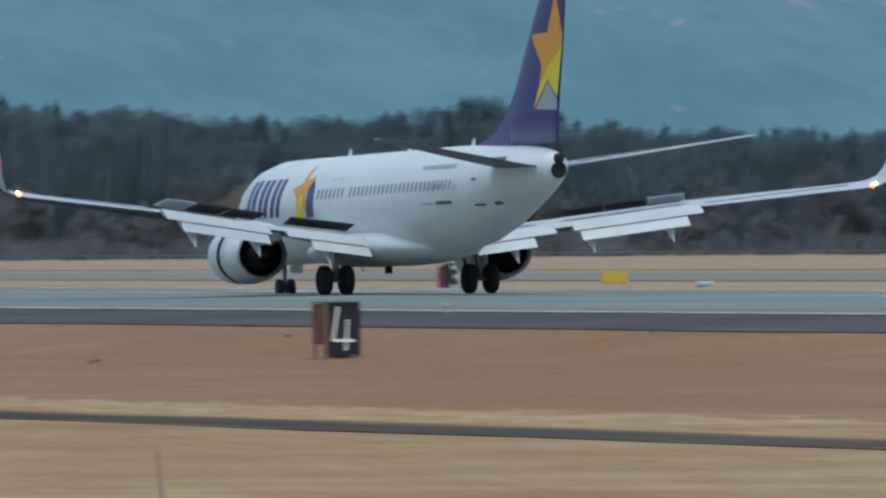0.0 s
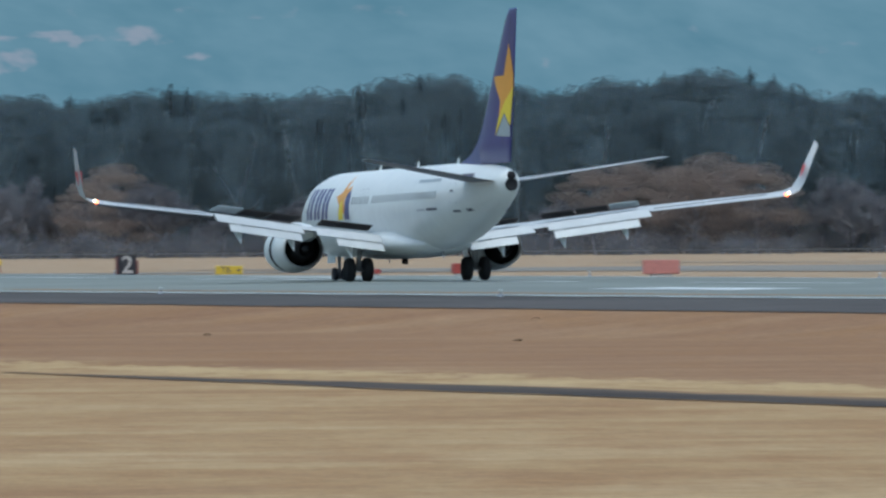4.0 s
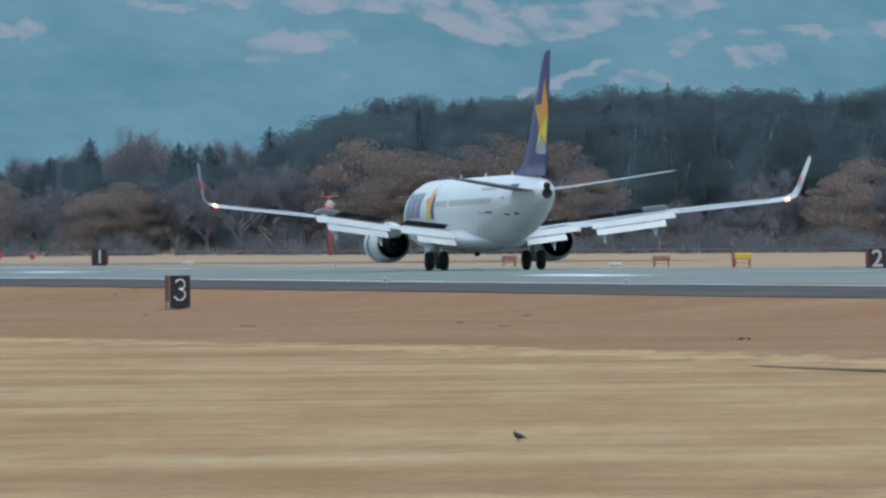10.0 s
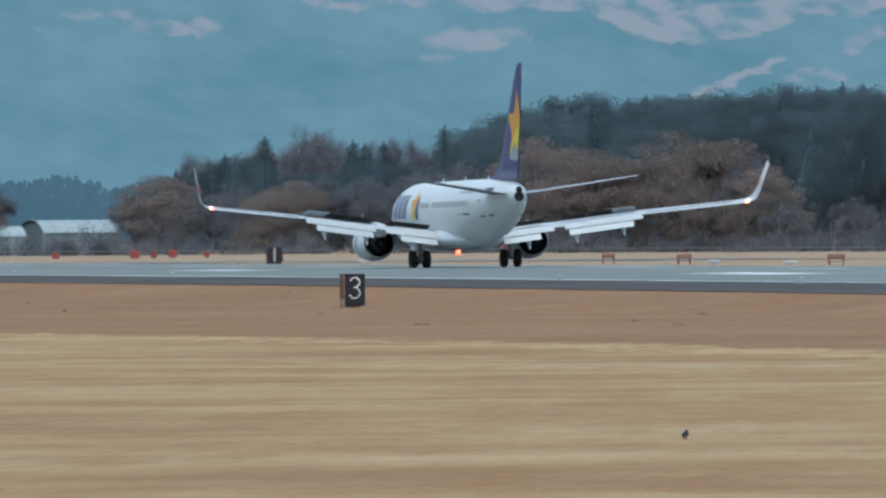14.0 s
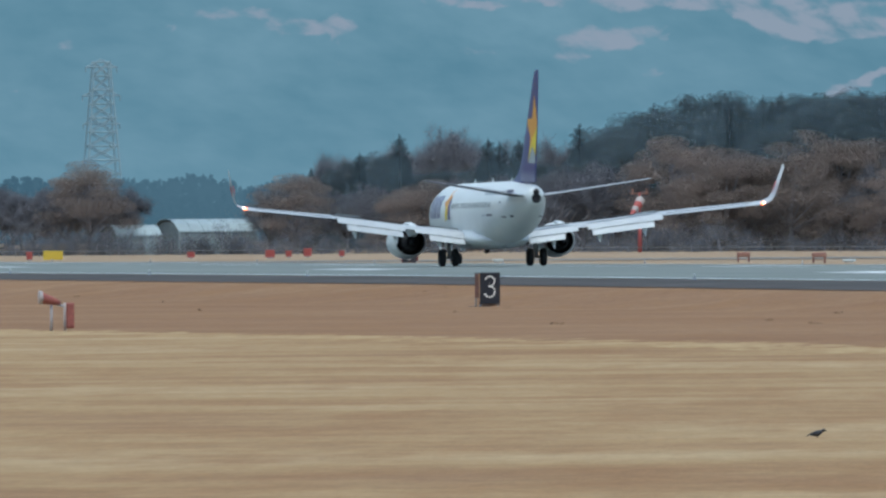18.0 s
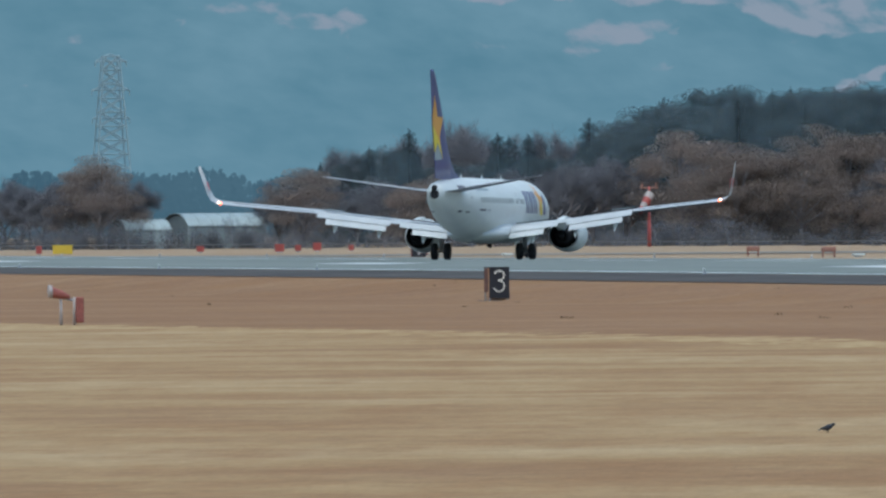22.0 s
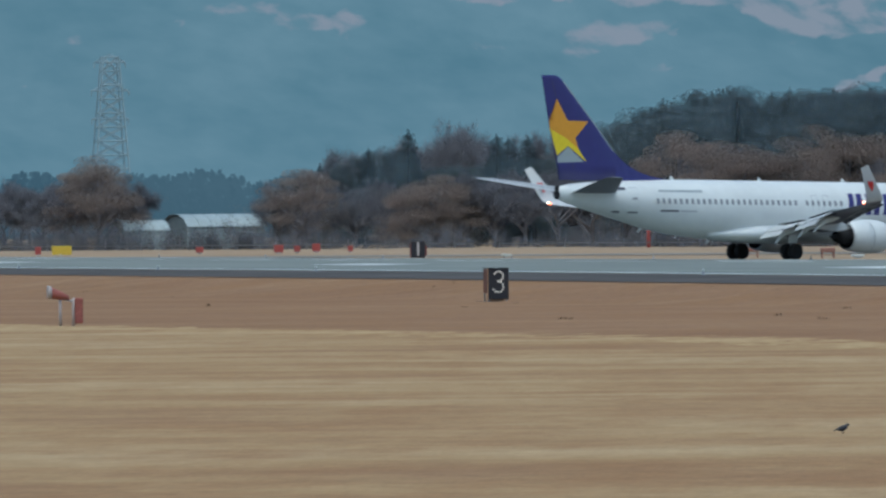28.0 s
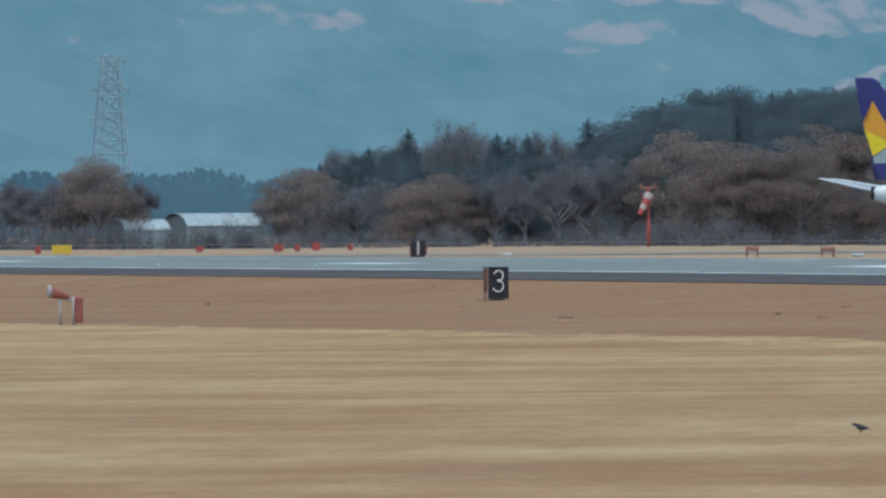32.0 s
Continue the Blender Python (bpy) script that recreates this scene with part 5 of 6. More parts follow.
def envelope(width_at, low, high, rng_seed, rings=15, n=22, rough=0.16, fine=3.2):
    """The closed, uneven surface of a crown: points, faces and outward directions; width_at gives its half width at a height."""
    v, f, out = [], [], []
    for j in range(rings):
        z = low + (high - low) * j / (rings - 1)
        for i in range(n):
            a = 2 * math.pi * i / n
            c, s_ = math.cos(a), math.sin(a)
            k = 1 + rough * noise.noise((c * fine, s_ * fine + rng_seed * 5.3, z * fine * 4)) * 2 + rough * 0.2 * noise.noise((c * fine * 3, s_ * fine * 3, z * fine * 10 + rng_seed))
            r = max(0.002, width_at(z)) * k
            v.append((r * c, r * s_, z + 0.012 * noise.noise((c * 4, s_ * 4, z * 9 + rng_seed))))
            e = 0.02
            up = -(width_at(min(high, z + e)) - width_at(max(low, z - e))) / (2 * e)
            up = max(-1.0, min(2.2, up))
            out.append((c, s_, up + 0.25))
    for j in range(rings - 1):
        for i in range(n):
            f.append((j * n + i, j * n + (i + 1) % n, (j + 1) * n + (i + 1) % n, (j + 1) * n + i))
    v.append((0, 0, high)), out.append((0, 0, 1))
    f += [((rings - 1) * n + i, (rings - 1) * n + (i + 1) % n, len(v) - 1) for i in range(n)]
    out = np.array(out)
    return np.array(v), f, out / np.linalg.norm(out, axis=1)[:, None]


def tree_base(name, label, category, seed):
    return thing(name, label, category, group="woodland edge")


def leaf_layers(name, seed, pads, low_count, leaf, material, core):
    """A crown of overlapping leaf clumps, one mesh: pads are (centre, spread, number of leaves); core, the dark solid heart's size in the crown."""
    rng = np.random.default_rng(seed)
    pts, nvs = [], []
    for c, spread, n in pads:
        off = rng.normal(0, 1, (n, 3))
        off *= np.minimum(1.0, 1.7 / np.linalg.norm(off, axis=1))[:, None]
        off = off * np.array(spread)
        pts.append(np.array(c) + off)
        nvs.append(off / np.array(spread) * 0.3 + np.array(c) * np.array((1.6, 1.6, 0)) + np.array((0, 0, 0.75)))
    if low_count:
        low = np.column_stack([rng.normal(0, 0.22, low_count), rng.normal(0, 0.22, low_count), rng.uniform(0.0, 0.55, low_count)])
        pts.append(low)
        nvs.append(low * np.array((4, 4, 0)) + np.array((0, 0, 0.5)))
    pts, nvs = np.concatenate(pts), np.repeat(np.concatenate(nvs), 4, axis=0)
    v, f = leafy(pts, leaf, rng)
    v = v.tolist()
    if core:
        k = len(v)
        ev, ef, eo = envelope(lambda z: core * math.sqrt(max(0.0, 1 - ((z - 0.42) / 0.42) ** 2)), 0.02, 0.8, seed, 12, 16, 0.2, 3.0)
        v += ev.tolist()
        f = f + [tuple(i + k for i in q) for q in ef]
        nvs = np.concatenate([nvs, eo + np.array((0, 0, 0.4))])
    me = mesh_of(name, v, f, material, True)
    nvs = nvs / np.linalg.norm(nvs, axis=1)[:, None]
    me.normals_split_custom_set_from_vertices([tuple(q) for q in nvs])
    return me


def conifer(seed):
    """A cedar one metre high, to be scaled: drooping tiers that widen downwards round a straight stem."""
    rng = np.random.default_rng(seed)
    ob = tree_base("cedar", "dark green cedar with drooping tiers at the woodland edge", "tree", seed)
    part("trunk", rod(bmesh.new(), (0, 0, -0.02), (0, 0, 0.95), 0.018, 0.003, 7), BARK, ob, "dark straight trunk")
    pads = []
    for k in range(64):
        z = 0.05 + 0.9 * (k + 0.5) / 64
        r = 0.19 * (1 - z) ** 0.8 * rng.uniform(0.55, 1.1) * min(1.0, 0.65 + z * 4)
        a = k * 2.4 + rng.uniform(-0.4, 0.4)
        w = 0.02 + 0.045 * (1 - z) * rng.uniform(0.8, 1.2)
        pads.append(((r * math.cos(a), r * math.sin(a), z), (w, w, w * 0.55), int(120 + 380 * (1 - z))))
    pads.append(((0, 0, 0.955), (0.008, 0.008, 0.025), 120))
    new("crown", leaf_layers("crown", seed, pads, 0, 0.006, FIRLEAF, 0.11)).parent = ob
    return ob


def broadleaf(seed):
    """An evergreen broadleaved tree: many rounded clumps over a broad, uneven crown."""
    rng = np.random.default_rng(seed)
    ob = tree_base("evergreen_oak", "dark evergreen broadleaved tree in the wood", "tree", seed)
    part("trunk", rod(bmesh.new(), (0, 0, -0.02), (0, 0, 0.5), 0.026, 0.012, 7), BARK, ob, "dark trunk")
    pads = []
    for k in range(46):
        z = 0.08 + 0.83 * ((k + 0.5) / 46) ** 0.85
        r = (0.31 * math.sqrt(max(0.04, 1 - max(0.0, (z - 0.42) / 0.56) ** 2))) * rng.uniform(0.62, 1.08)
        a = k * 2.4 + rng.uniform(-0.4, 0.4)
        w = rng.uniform(0.05, 0.085)
        pads.append(((r * math.cos(a), r * math.sin(a), z), (w, w, w * 0.7), 860))
        if k % 12 == 5:
            part("limb", rod(bmesh.new(), (0, 0, z * 0.5), (r * 0.8 * math.cos(a), r * 0.8 * math.sin(a), z), 0.012, 0.004, 5), BARK, ob, "rising limb")
    pads += [((rng.normal(0, 0.06), rng.normal(0, 0.06), 0.9 + rng.uniform(-0.04, 0.03)), (0.05, 0.05, 0.035), 420) for _ in range(4)]
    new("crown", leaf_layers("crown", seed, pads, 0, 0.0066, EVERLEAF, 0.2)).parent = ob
    return ob


def bare_tree(seed, name="bare_tree", label="bare brown winter tree with a fine twiggy crown", wide=0.32):
    """Limbs that fork again and again into a haze of twigs."""
    rng = np.random.default_rng(seed)
    ob = tree_base(name, label, "tree", seed)
    limbs, tips = [((0, 0, -0.02), (0, 0, 0.2), 0.022, 0.017)], []

    def grow(p, d, ln, r, depth):
        q = p + d * ln
        if r > 0.005:
            limbs.append((p, q, r, r * 0.7))
        tips.append((p, q, depth))
        if depth == 0:
            return
        for _ in range(3):
            e = (d + Vector(rng.normal(0, 0.5, 3)) * Vector((wide / 0.3, wide / 0.3, 0.6)) + Vector((0, 0, 0.12))).normalized()
            grow(q, e, ln * rng.uniform(0.6, 0.9), r * 0.62, depth - 1)

    for k in range(6):
        a = k * 1.05 + rng.uniform(-0.3, 0.3)
        grow(Vector((0, 0, 0.08 + 0.04 * k)), Vector((math.cos(a) * 0.7, math.sin(a) * 0.7, rng.uniform(0.3, 1.0))).normalized(), 0.19, 0.012, 4)
    # fit the crown to a height of one and a half width of 0.42
    hi = max(q.z for p, q, d in tips) + 0.02
    out = sorted(math.hypot(q.x, q.y) for p, q, d in tips)[int(len(tips) * 0.93)]
    fit_to = lambda p: Vector((p[0] * 0.42 / out, p[1] * 0.42 / out, p[2] / hi))
    bm = bmesh.new()
    for p, q, r0, r1 in limbs:
        rod(bm, fit_to(p), fit_to(q), r0, r1, 5)
    part("trunk", bm, BARK, ob, "forked grey-brown trunk")
    seg = [(fit_to(p), fit_to(q)) for p, q, d in tips if d <= 2]
    v, f, k = [], [], 0
    for p, q in seg:
        for _ in range(22):
            a = p.lerp(q, rng.uniform(0, 1)) + Vector(rng.normal(0, 0.02, 3))
            e = ((q - p).normalized() * 0.6 + Vector(rng.normal(0, 0.8, 3)) + Vector((0, 0, 0.25))).normalized()
            ln, w = rng.uniform(0.025, 0.08), 0.0021
            side = e.cross(Vector(rng.normal(0, 1, 3))).normalized() * w
            b = a + e * ln
            v += [a - side, a + side, b + side * 0.4, b - side * 0.4]
            f.append((k, k + 1, k + 2, k + 3))
            k += 4
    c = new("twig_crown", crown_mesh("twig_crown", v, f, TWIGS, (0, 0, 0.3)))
    c.parent = ob
    return ob


def brown_tree(seed):
    """A broad winter tree whose withered leaves hang in flat, overlapping layers."""
    rng = np.random.default_rng(seed)
    ob = tree_base("brown_tree", "rust-brown winter tree with dry leaves at the woodland edge", "tree", seed)
    part("trunk", rod(bmesh.new(), (0, 0, -0.02), (0, 0, 0.5), 0.024, 0.012, 7), BARK, ob, "grey-brown trunk")
    pads = []
    for k in range(30):
        r = 0.40 * math.sqrt((k + 0.5) / 30) * rng.uniform(0.85, 1.1)
        a = k * 2.4 + rng.uniform(-0.3, 0.3)
        z = max(0.16, 0.93 - 0.5 * (r / 0.4) ** 2.2 - abs(rng.normal(0, 0.15)))
        c = (r * math.cos(a), r * math.sin(a), z)
        if k % 3 == 0:
            part("limb", rod(bmesh.new(), (0, 0, z * 0.45), c, 0.010, 0.003, 5), BARK, ob, "spreading limb")
        w = rng.uniform(0.07, 0.10)
        pads.append((c, (w, w, w * 0.4), 950))
    new("leaf_crown", leaf_layers("leaf_crown", seed, pads, 9000, 0.0068, DRYLEAF, 0)).parent = ob
    return ob


def scrub(seed):
    rng = np.random.default_rng(seed)
    ob = thing("bush", "dark leafless scrub bush at the foot of the wood", "bush", group="scrub below the wood")
    pts = []
    for k in range(22):
        c = np.array((rng.uniform(-0.8, 0.8), rng.uniform(-0.3, 0.3), rng.uniform(0.0, 0.7)))
        pts.append(c + rng.normal(size=(100, 3)) * np.array((0.16, 0.14, 0.15)))
    pts = np.concatenate(pts)
    pts[:, 2] = np.abs(pts[:, 2])
    v, f = leafy(pts, 0.032, rng)
    c = new("crown", crown_mesh("crown", v, f, SHRUBL, (0, 0, -0.3)))
    c.parent = ob
    part("stem", rod(bmesh.new(), (0, 0, -0.05), (0.1, 0, 0.6), 0.04, 0.01, 5), BARK, ob, "thin stem")
    return ob


# treetop line: bearing and rise in degrees
TOPS = [(7.4, 0.09), (7.96, 0.08), (8.19, 0.12), (8.27, 0.16), (8.45, 0.10), (8.58, 0.075), (8.98, 0.10), (9.11, 0.17), (9.23, 0.22), (9.44, 0.25), (9.74, 0.26), (10.0, 0.255), (10.21, 0.30),
        (10.26, 0.31), (10.31, 0.385), (10.41, 0.42), (10.78, 0.44), (11.09, 0.445), (11.45, 0.48), (11.72, 0.465), (12.02, 0.445), (12.43, 0.47), (12.65, 0.445), (13.01, 0.465), (13.36, 0.52),
        (13.7, 0.46), (14.1, 0.505), (14.42, 0.535), (14.6, 0.515), (14.76, 0.44), (15.03, 0.46), (15.34, 0.46), (15.6, 0.42), (15.91, 0.40), (16.4, 0.37), (16.7, 0.37), (17.07, 0.455),
        (17.49, 0.35), (17.88, 0.33), (18.53, 0.32), (19.5, 0.33), (21.0, 0.36)]


def tops(b):
    return float(np.interp(b, [t[0] for t in TOPS], [t[1] for t in TOPS]))


FIRS = [conifer(k) for k in (11, 12, 13)]
OAKS = [broadleaf(k) for k in (21, 22, 23, 24)]
BARES = [bare_tree(k) for k in (31, 32, 33)]
BROWNS = [brown_tree(k) for k in (41, 42, 43, 44)]
BUSHES = [scrub(k) for k in (51, 52, 53)]
USED = set()


def plant(kinds, bearing, d, rise=None, height=None, wide=1.0):
    """A tree at that bearing and distance, its top at that rise or of that height; the first of a kind is moved there, the rest are copies."""
    b = radians(bearing)
    x, y = d * math.sin(b), d * math.cos(b)
    z = ground_z(x, y)
    h = height if height else EYE[2] + d * math.tan(radians(rise)) - z
    h = max(h, 1.0)
    k = random.choice(kinds)
    if k in BARES or k in BROWNS:
        h *= 1.1 if d < 1900 else 1.03
    w = h * wide * random.uniform(0.88, 1.12)
    m = Matrix.LocRotScale((x, y, z), Euler((0, 0, random.uniform(0, 6.28))), (w, w, h))
    if k.name in USED:
        return copy_thing(k, m @ Matrix.Diagonal((1 / k.scale.x, 1 / k.scale.y, 1 / k.scale.z, 1)))
    USED.add(k.name)
    k.matrix_basis = m
    return k


random.seed(5)
b = 10.3
while b < 20.2:
    # the evergreen wood, three deep
    for d0, drop in ((2010, 0.005), (1960, 0.04), (1910, 0.10)):
        t = tops(b) - drop + random.uniform(-0.016, 0.024)
        plant(OAKS if random.random() < (0.88 if b < 12 else 0.72) else FIRS, b + random.uniform(-0.04, 0.04), d0 + random.uniform(-20, 20), t, wide=random.uniform(0.6, 0.95) if t > 0.3 else 1.1)
    b += 0.092
# cedar tips that stand out of the canopy
b = 10.36
while b < 20.2:
    plant(FIRS, b, 2030 + random.uniform(-20, 20), tops(b) + (random.uniform(-0.02, 0.004) if b < 12.2 else random.uniform(-0.03, 0.012)), wide=random.uniform(0.7, 0.95))
    b += random.uniform(0.07, 0.24)
for b, rise in ((9.44, 0.292), (9.76, 0.275), (9.80, 0.262), (9.87, 0.268), (10.09, 0.325), (12.44, 0.485), (12.50, 0.47), (15.9, 0.41), (16.3, 0.39), (16.75, 0.39)):
    plant(FIRS, b, 1990 + random.uniform(-20, 20), rise, wide=1.15)
for b, rise in ((10.2, 0.325), (10.25, 0.32), (10.14, 0.28), (10.0, 0.19), (9.93, 0.19), (9.6, 0.17), (9.7, 0.17), (9.52, 0.16)):
    plant(OAKS, b, 2010 + random.uniform(-20, 20), rise, wide=0.9)
for b, rise in ((9.63, 0.315), (9.68, 0.30), (9.58, 0.28), (9.98, 0.27), (9.92, 0.265), (10.15, 0.30), (9.2, 0.205), (9.35, 0.225), (9.28, 0.21), (9.5, 0.25), (10.04, 0.265), (9.72, 0.27), (9.55, 0.26), (9.84, 0.26)):
    plant(BARES, b, 2040 + random.uniform(-20, 20), rise, wide=0.85)
b = 8.98
while b < 9.42:
    plant(random.choice((OAKS, FIRS, BARES)), b, 2015 + random.uniform(-20, 20), float(np.interp(b, (8.98, 9.1, 9.23, 9.42), (0.10, 0.165, 0.22, 0.23))) + random.uniform(-0.025, 0.01), wide=random.uniform(0.55, 0.8))
    b += 0.035
# a lower, browner storey before them
b = 9.05
while b < 10.35:
    plant(BARES, b, 1965 + random.uniform(-30, 30), tops(b) - random.uniform(0.11, 0.17), wide=1.2)
    plant(OAKS, b + 0.04, 1975 + random.uniform(-20, 20), tops(b) - random.uniform(0.12, 0.17), wide=1.3)
    b += 0.1
# brown and bare trees in front, each standing clear
for b, rise, k, w in ((7.98, 0.10, BARES, 1.2), (8.07, 0.095, BARES, 1.3), (8.27, 0.15, BROWNS, 1.0), (8.38, 0.13, BARES, 1.1), (8.2, 0.09, BARES, 1.2), (7.72, 0.1, BARES, 1.2), (7.86, 0.09, BARES, 1.2), (8.04, 0.085, BARES, 1.15), (8.12, 0.07, BARES, 1.2), (8.32, 0.185, BROWNS, 1.1), (8.24, 0.11, BARES, 1.2), (8.42, 0.09, BARES, 1.2),
                      (9.06, 0.128, BROWNS, 1.35), (8.97, 0.09, BARES, 1.1), (9.25, 0.05, BARES, 1.0), (9.53, 0.112, BROWNS, 1.45), (9.44, 0.08, BROWNS, 1.1), (9.62, 0.08, BROWNS, 1.2),
                      (9.75, 0.10, BARES, 1.2), (9.86, 0.13, BARES, 1.25), (9.98, 0.15, BARES, 1.2), (10.1, 0.15, BARES, 1.25), (10.22, 0.16, BARES, 1.2), (10.42, 0.245, BROWNS, 1.1), (10.33, 0.2, BARES, 1.1),
                      (10.54, 0.21, BROWNS, 1.0), (10.66, 0.19, BARES, 1.1), (10.78, 0.22, BARES, 1.1), (10.93, 0.27, BROWNS, 1.15), (11.03, 0.25, BROWNS, 1.0), (11.16, 0.17, BARES, 1.1), (10.62, 0.21, BROWNS, 1.1), (10.72, 0.18, BROWNS, 1.2), (10.85, 0.23, BROWNS, 1.1),
                      (11.13, 0.23, BROWNS, 1.2), (11.23, 0.15, BROWNS, 1.2)):
    plant(k, b, 1885 + random.uniform(-20, 20), rise, wide=w)
# farther along, mostly dark wood with a few brown trees
for b, rise, k in ((11.9, 0.13, BARES), (12.15, 0.13, BROWNS), (12.24, 0.17, BROWNS), (12.4, 0.12, BARES), (13.97, 0.165, BROWNS), (14.11, 0.178, BROWNS), (14.25, 0.16, BROWNS), (13.1, 0.11, BARES), (14.9, 0.12, BARES),
                   (15.4, 0.1, BARES), (16.1, 0.16, BARES), (16.25, 0.11, BROWNS), (16.8, 0.12, BROWNS), (17.3, 0.13, BARES), (17.9, 0.12, BARES), (18.35, 0.16, BARES), (19.1, 0.15, BROWNS), (19.7, 0.14, BARES), (14.42, 0.2, BROWNS), (14.55, 0.17, BROWNS), (14.33, 0.19, BROWNS)):
    plant(k, b, 1872 + random.uniform(-15, 15), rise, wide=1.15)
# a few dark cedars before the wood
for b, rise in ((14.80, 0.25), (14.89, 0.265), (14.99, 0.27), (15.09, 0.26), (15.15, 0.245)):
    plant(FIRS, b, 1900 + random.uniform(-8, 8), rise, wide=1.1)
b = 11.3
while b < 20:
    plant(BARES, b, 1880 + random.uniform(-10, 10), random.uniform(0.0, 0.06), wide=1.4)
    b += random.uniform(0.2, 0.35)
b = 7.4
while b < 20.2:
    if not 8.5 < b < 8.85:
        plant(BUSHES, b, random.uniform(1830, 1870), height=random.uniform(1.0, 3.0) if b < 10.3 else random.uniform(1.8, 4.2), wide=random.uniform(0.9, 1.6))
        if b > 10.0:
            plant(BUSHES, b, random.uniform(1890, 1940), height=random.uniform(3.0, 6.5), wide=random.uniform(0.7, 1.0))
    b += random.uniform(0.04, 0.11)
for b, h in ((7.9, 3.6), (7.96, 3.2), (8.02, 3.9), (8.08, 3.4), (8.14, 3.0), (8.2, 3.6), (8.26, 3.1), (8.31, 3.4), (8.37, 3.7), (8.69, 3.3), (8.74, 2.9), (9.02, 2.8), (9.09, 3.2), (9.17, 2.6), (9.5, 3.0), (9.57, 2.8), (8.42, 3.6), (8.51, 2.6), (8.57, 2.9), (8.61, 3.1), (8.66, 2.8), (8.72, 2.3), (8.80, 4.1), (8.82, 3.6), (8.88, 2.4), (8.93, 2.6), (8.47, 2.3), (8.76, 2.0)):
    plant(BUSHES, b, 1848, height=h, wide=0.6)


def far_wood():
    """The low wood far behind the sheds, one mass."""
    rng = np.random.default_rng(8)
    pts = []
    for i in range(520):
        b = radians(rng.uniform(7.2, 10.2))
        d = rng.uniform(2750, 2950)
        top = 11.2 + 2.2 * noise.noise((math.degrees(b) * 5, 2, 0)) + rng.uniform(-0.8, 0.6)
        for _ in range(80):
            u = rng.uniform(0, 1)
            r = 3.2 * (1.05 - u)
            a = rng.uniform(0, 6.28)
            pts.append((d * math.sin(b) + r * math.cos(a), d * math.cos(b) + r * math.sin(a), -1 + top * u))
    v, f = leafy(np.array(pts), 0.6, rng)
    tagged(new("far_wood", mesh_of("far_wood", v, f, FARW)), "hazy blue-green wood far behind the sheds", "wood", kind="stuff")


# this wood glows as well, its haze put into the colour
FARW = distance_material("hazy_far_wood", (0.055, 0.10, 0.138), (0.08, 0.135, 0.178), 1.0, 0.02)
far_wood()


# ---- tufts in the grass ----
def tufts(name, label, count, place, high, material):
    """Countless short tufts of a few blades each, one sheet of them."""
    rng = np.random.default_rng(77)
    xy = place(rng, count)
    z = np.array([ground_z(x, y) for x, y in xy])
    root = np.column_stack([xy, z])
    a = rng.uniform(0, 6.28, count)
    side = np.column_stack([np.cos(a), np.sin(a), np.zeros(count)]) * (high * rng.uniform(0.3, 0.9, count))[:, None]
    tip = root + np.column_stack([rng.normal(0, high * 0.4, count), rng.normal(0, high * 0.4, count), high * rng.uniform(0.5, 1.3, count)])
    v = np.empty((count * 4, 3))
    v[0::4], v[1::4], v[2::4], v[3::4] = root - side, root + side, tip + side * 0.5, tip - side * 0.4
    f = np.arange(count * 4).reshape(-1, 4).tolist()
    me = mesh_of(name, v, f, material, True)
    up = rng.normal(0, 0.25, (count * 4, 3)) + np.array((0, -0.25, 1))
    me.normals_split_custom_set_from_vertices((up / np.linalg.norm(up, axis=1)[:, None]).tolist())
    tagged(new(name, me), label, "grass", kind="stuff")


def weed_spots(rng, count):
    k = count // 8
    y = np.repeat(rng.uniform(330, 1300, k), 8) + rng.normal(0, 0.35, k * 8)
    x = np.repeat(np.where(rng.uniform(0, 1, k) < 0.6, rng.uniform(130, 134, k), rng.uniform(100, 133, k)), 8) + rng.normal(0, 0.09, k * 8)
    return np.column_stack([x, y])


WEED = mat("dark_dry_weeds", (0.2, 0.13, 0.08), 0.9, leaf=0.3, grain=0.3, size=0.5)
tufts("weed_tufts", "dark dry weed tufts near the runway shoulder", 480, weed_spots, 0.07, WEED)


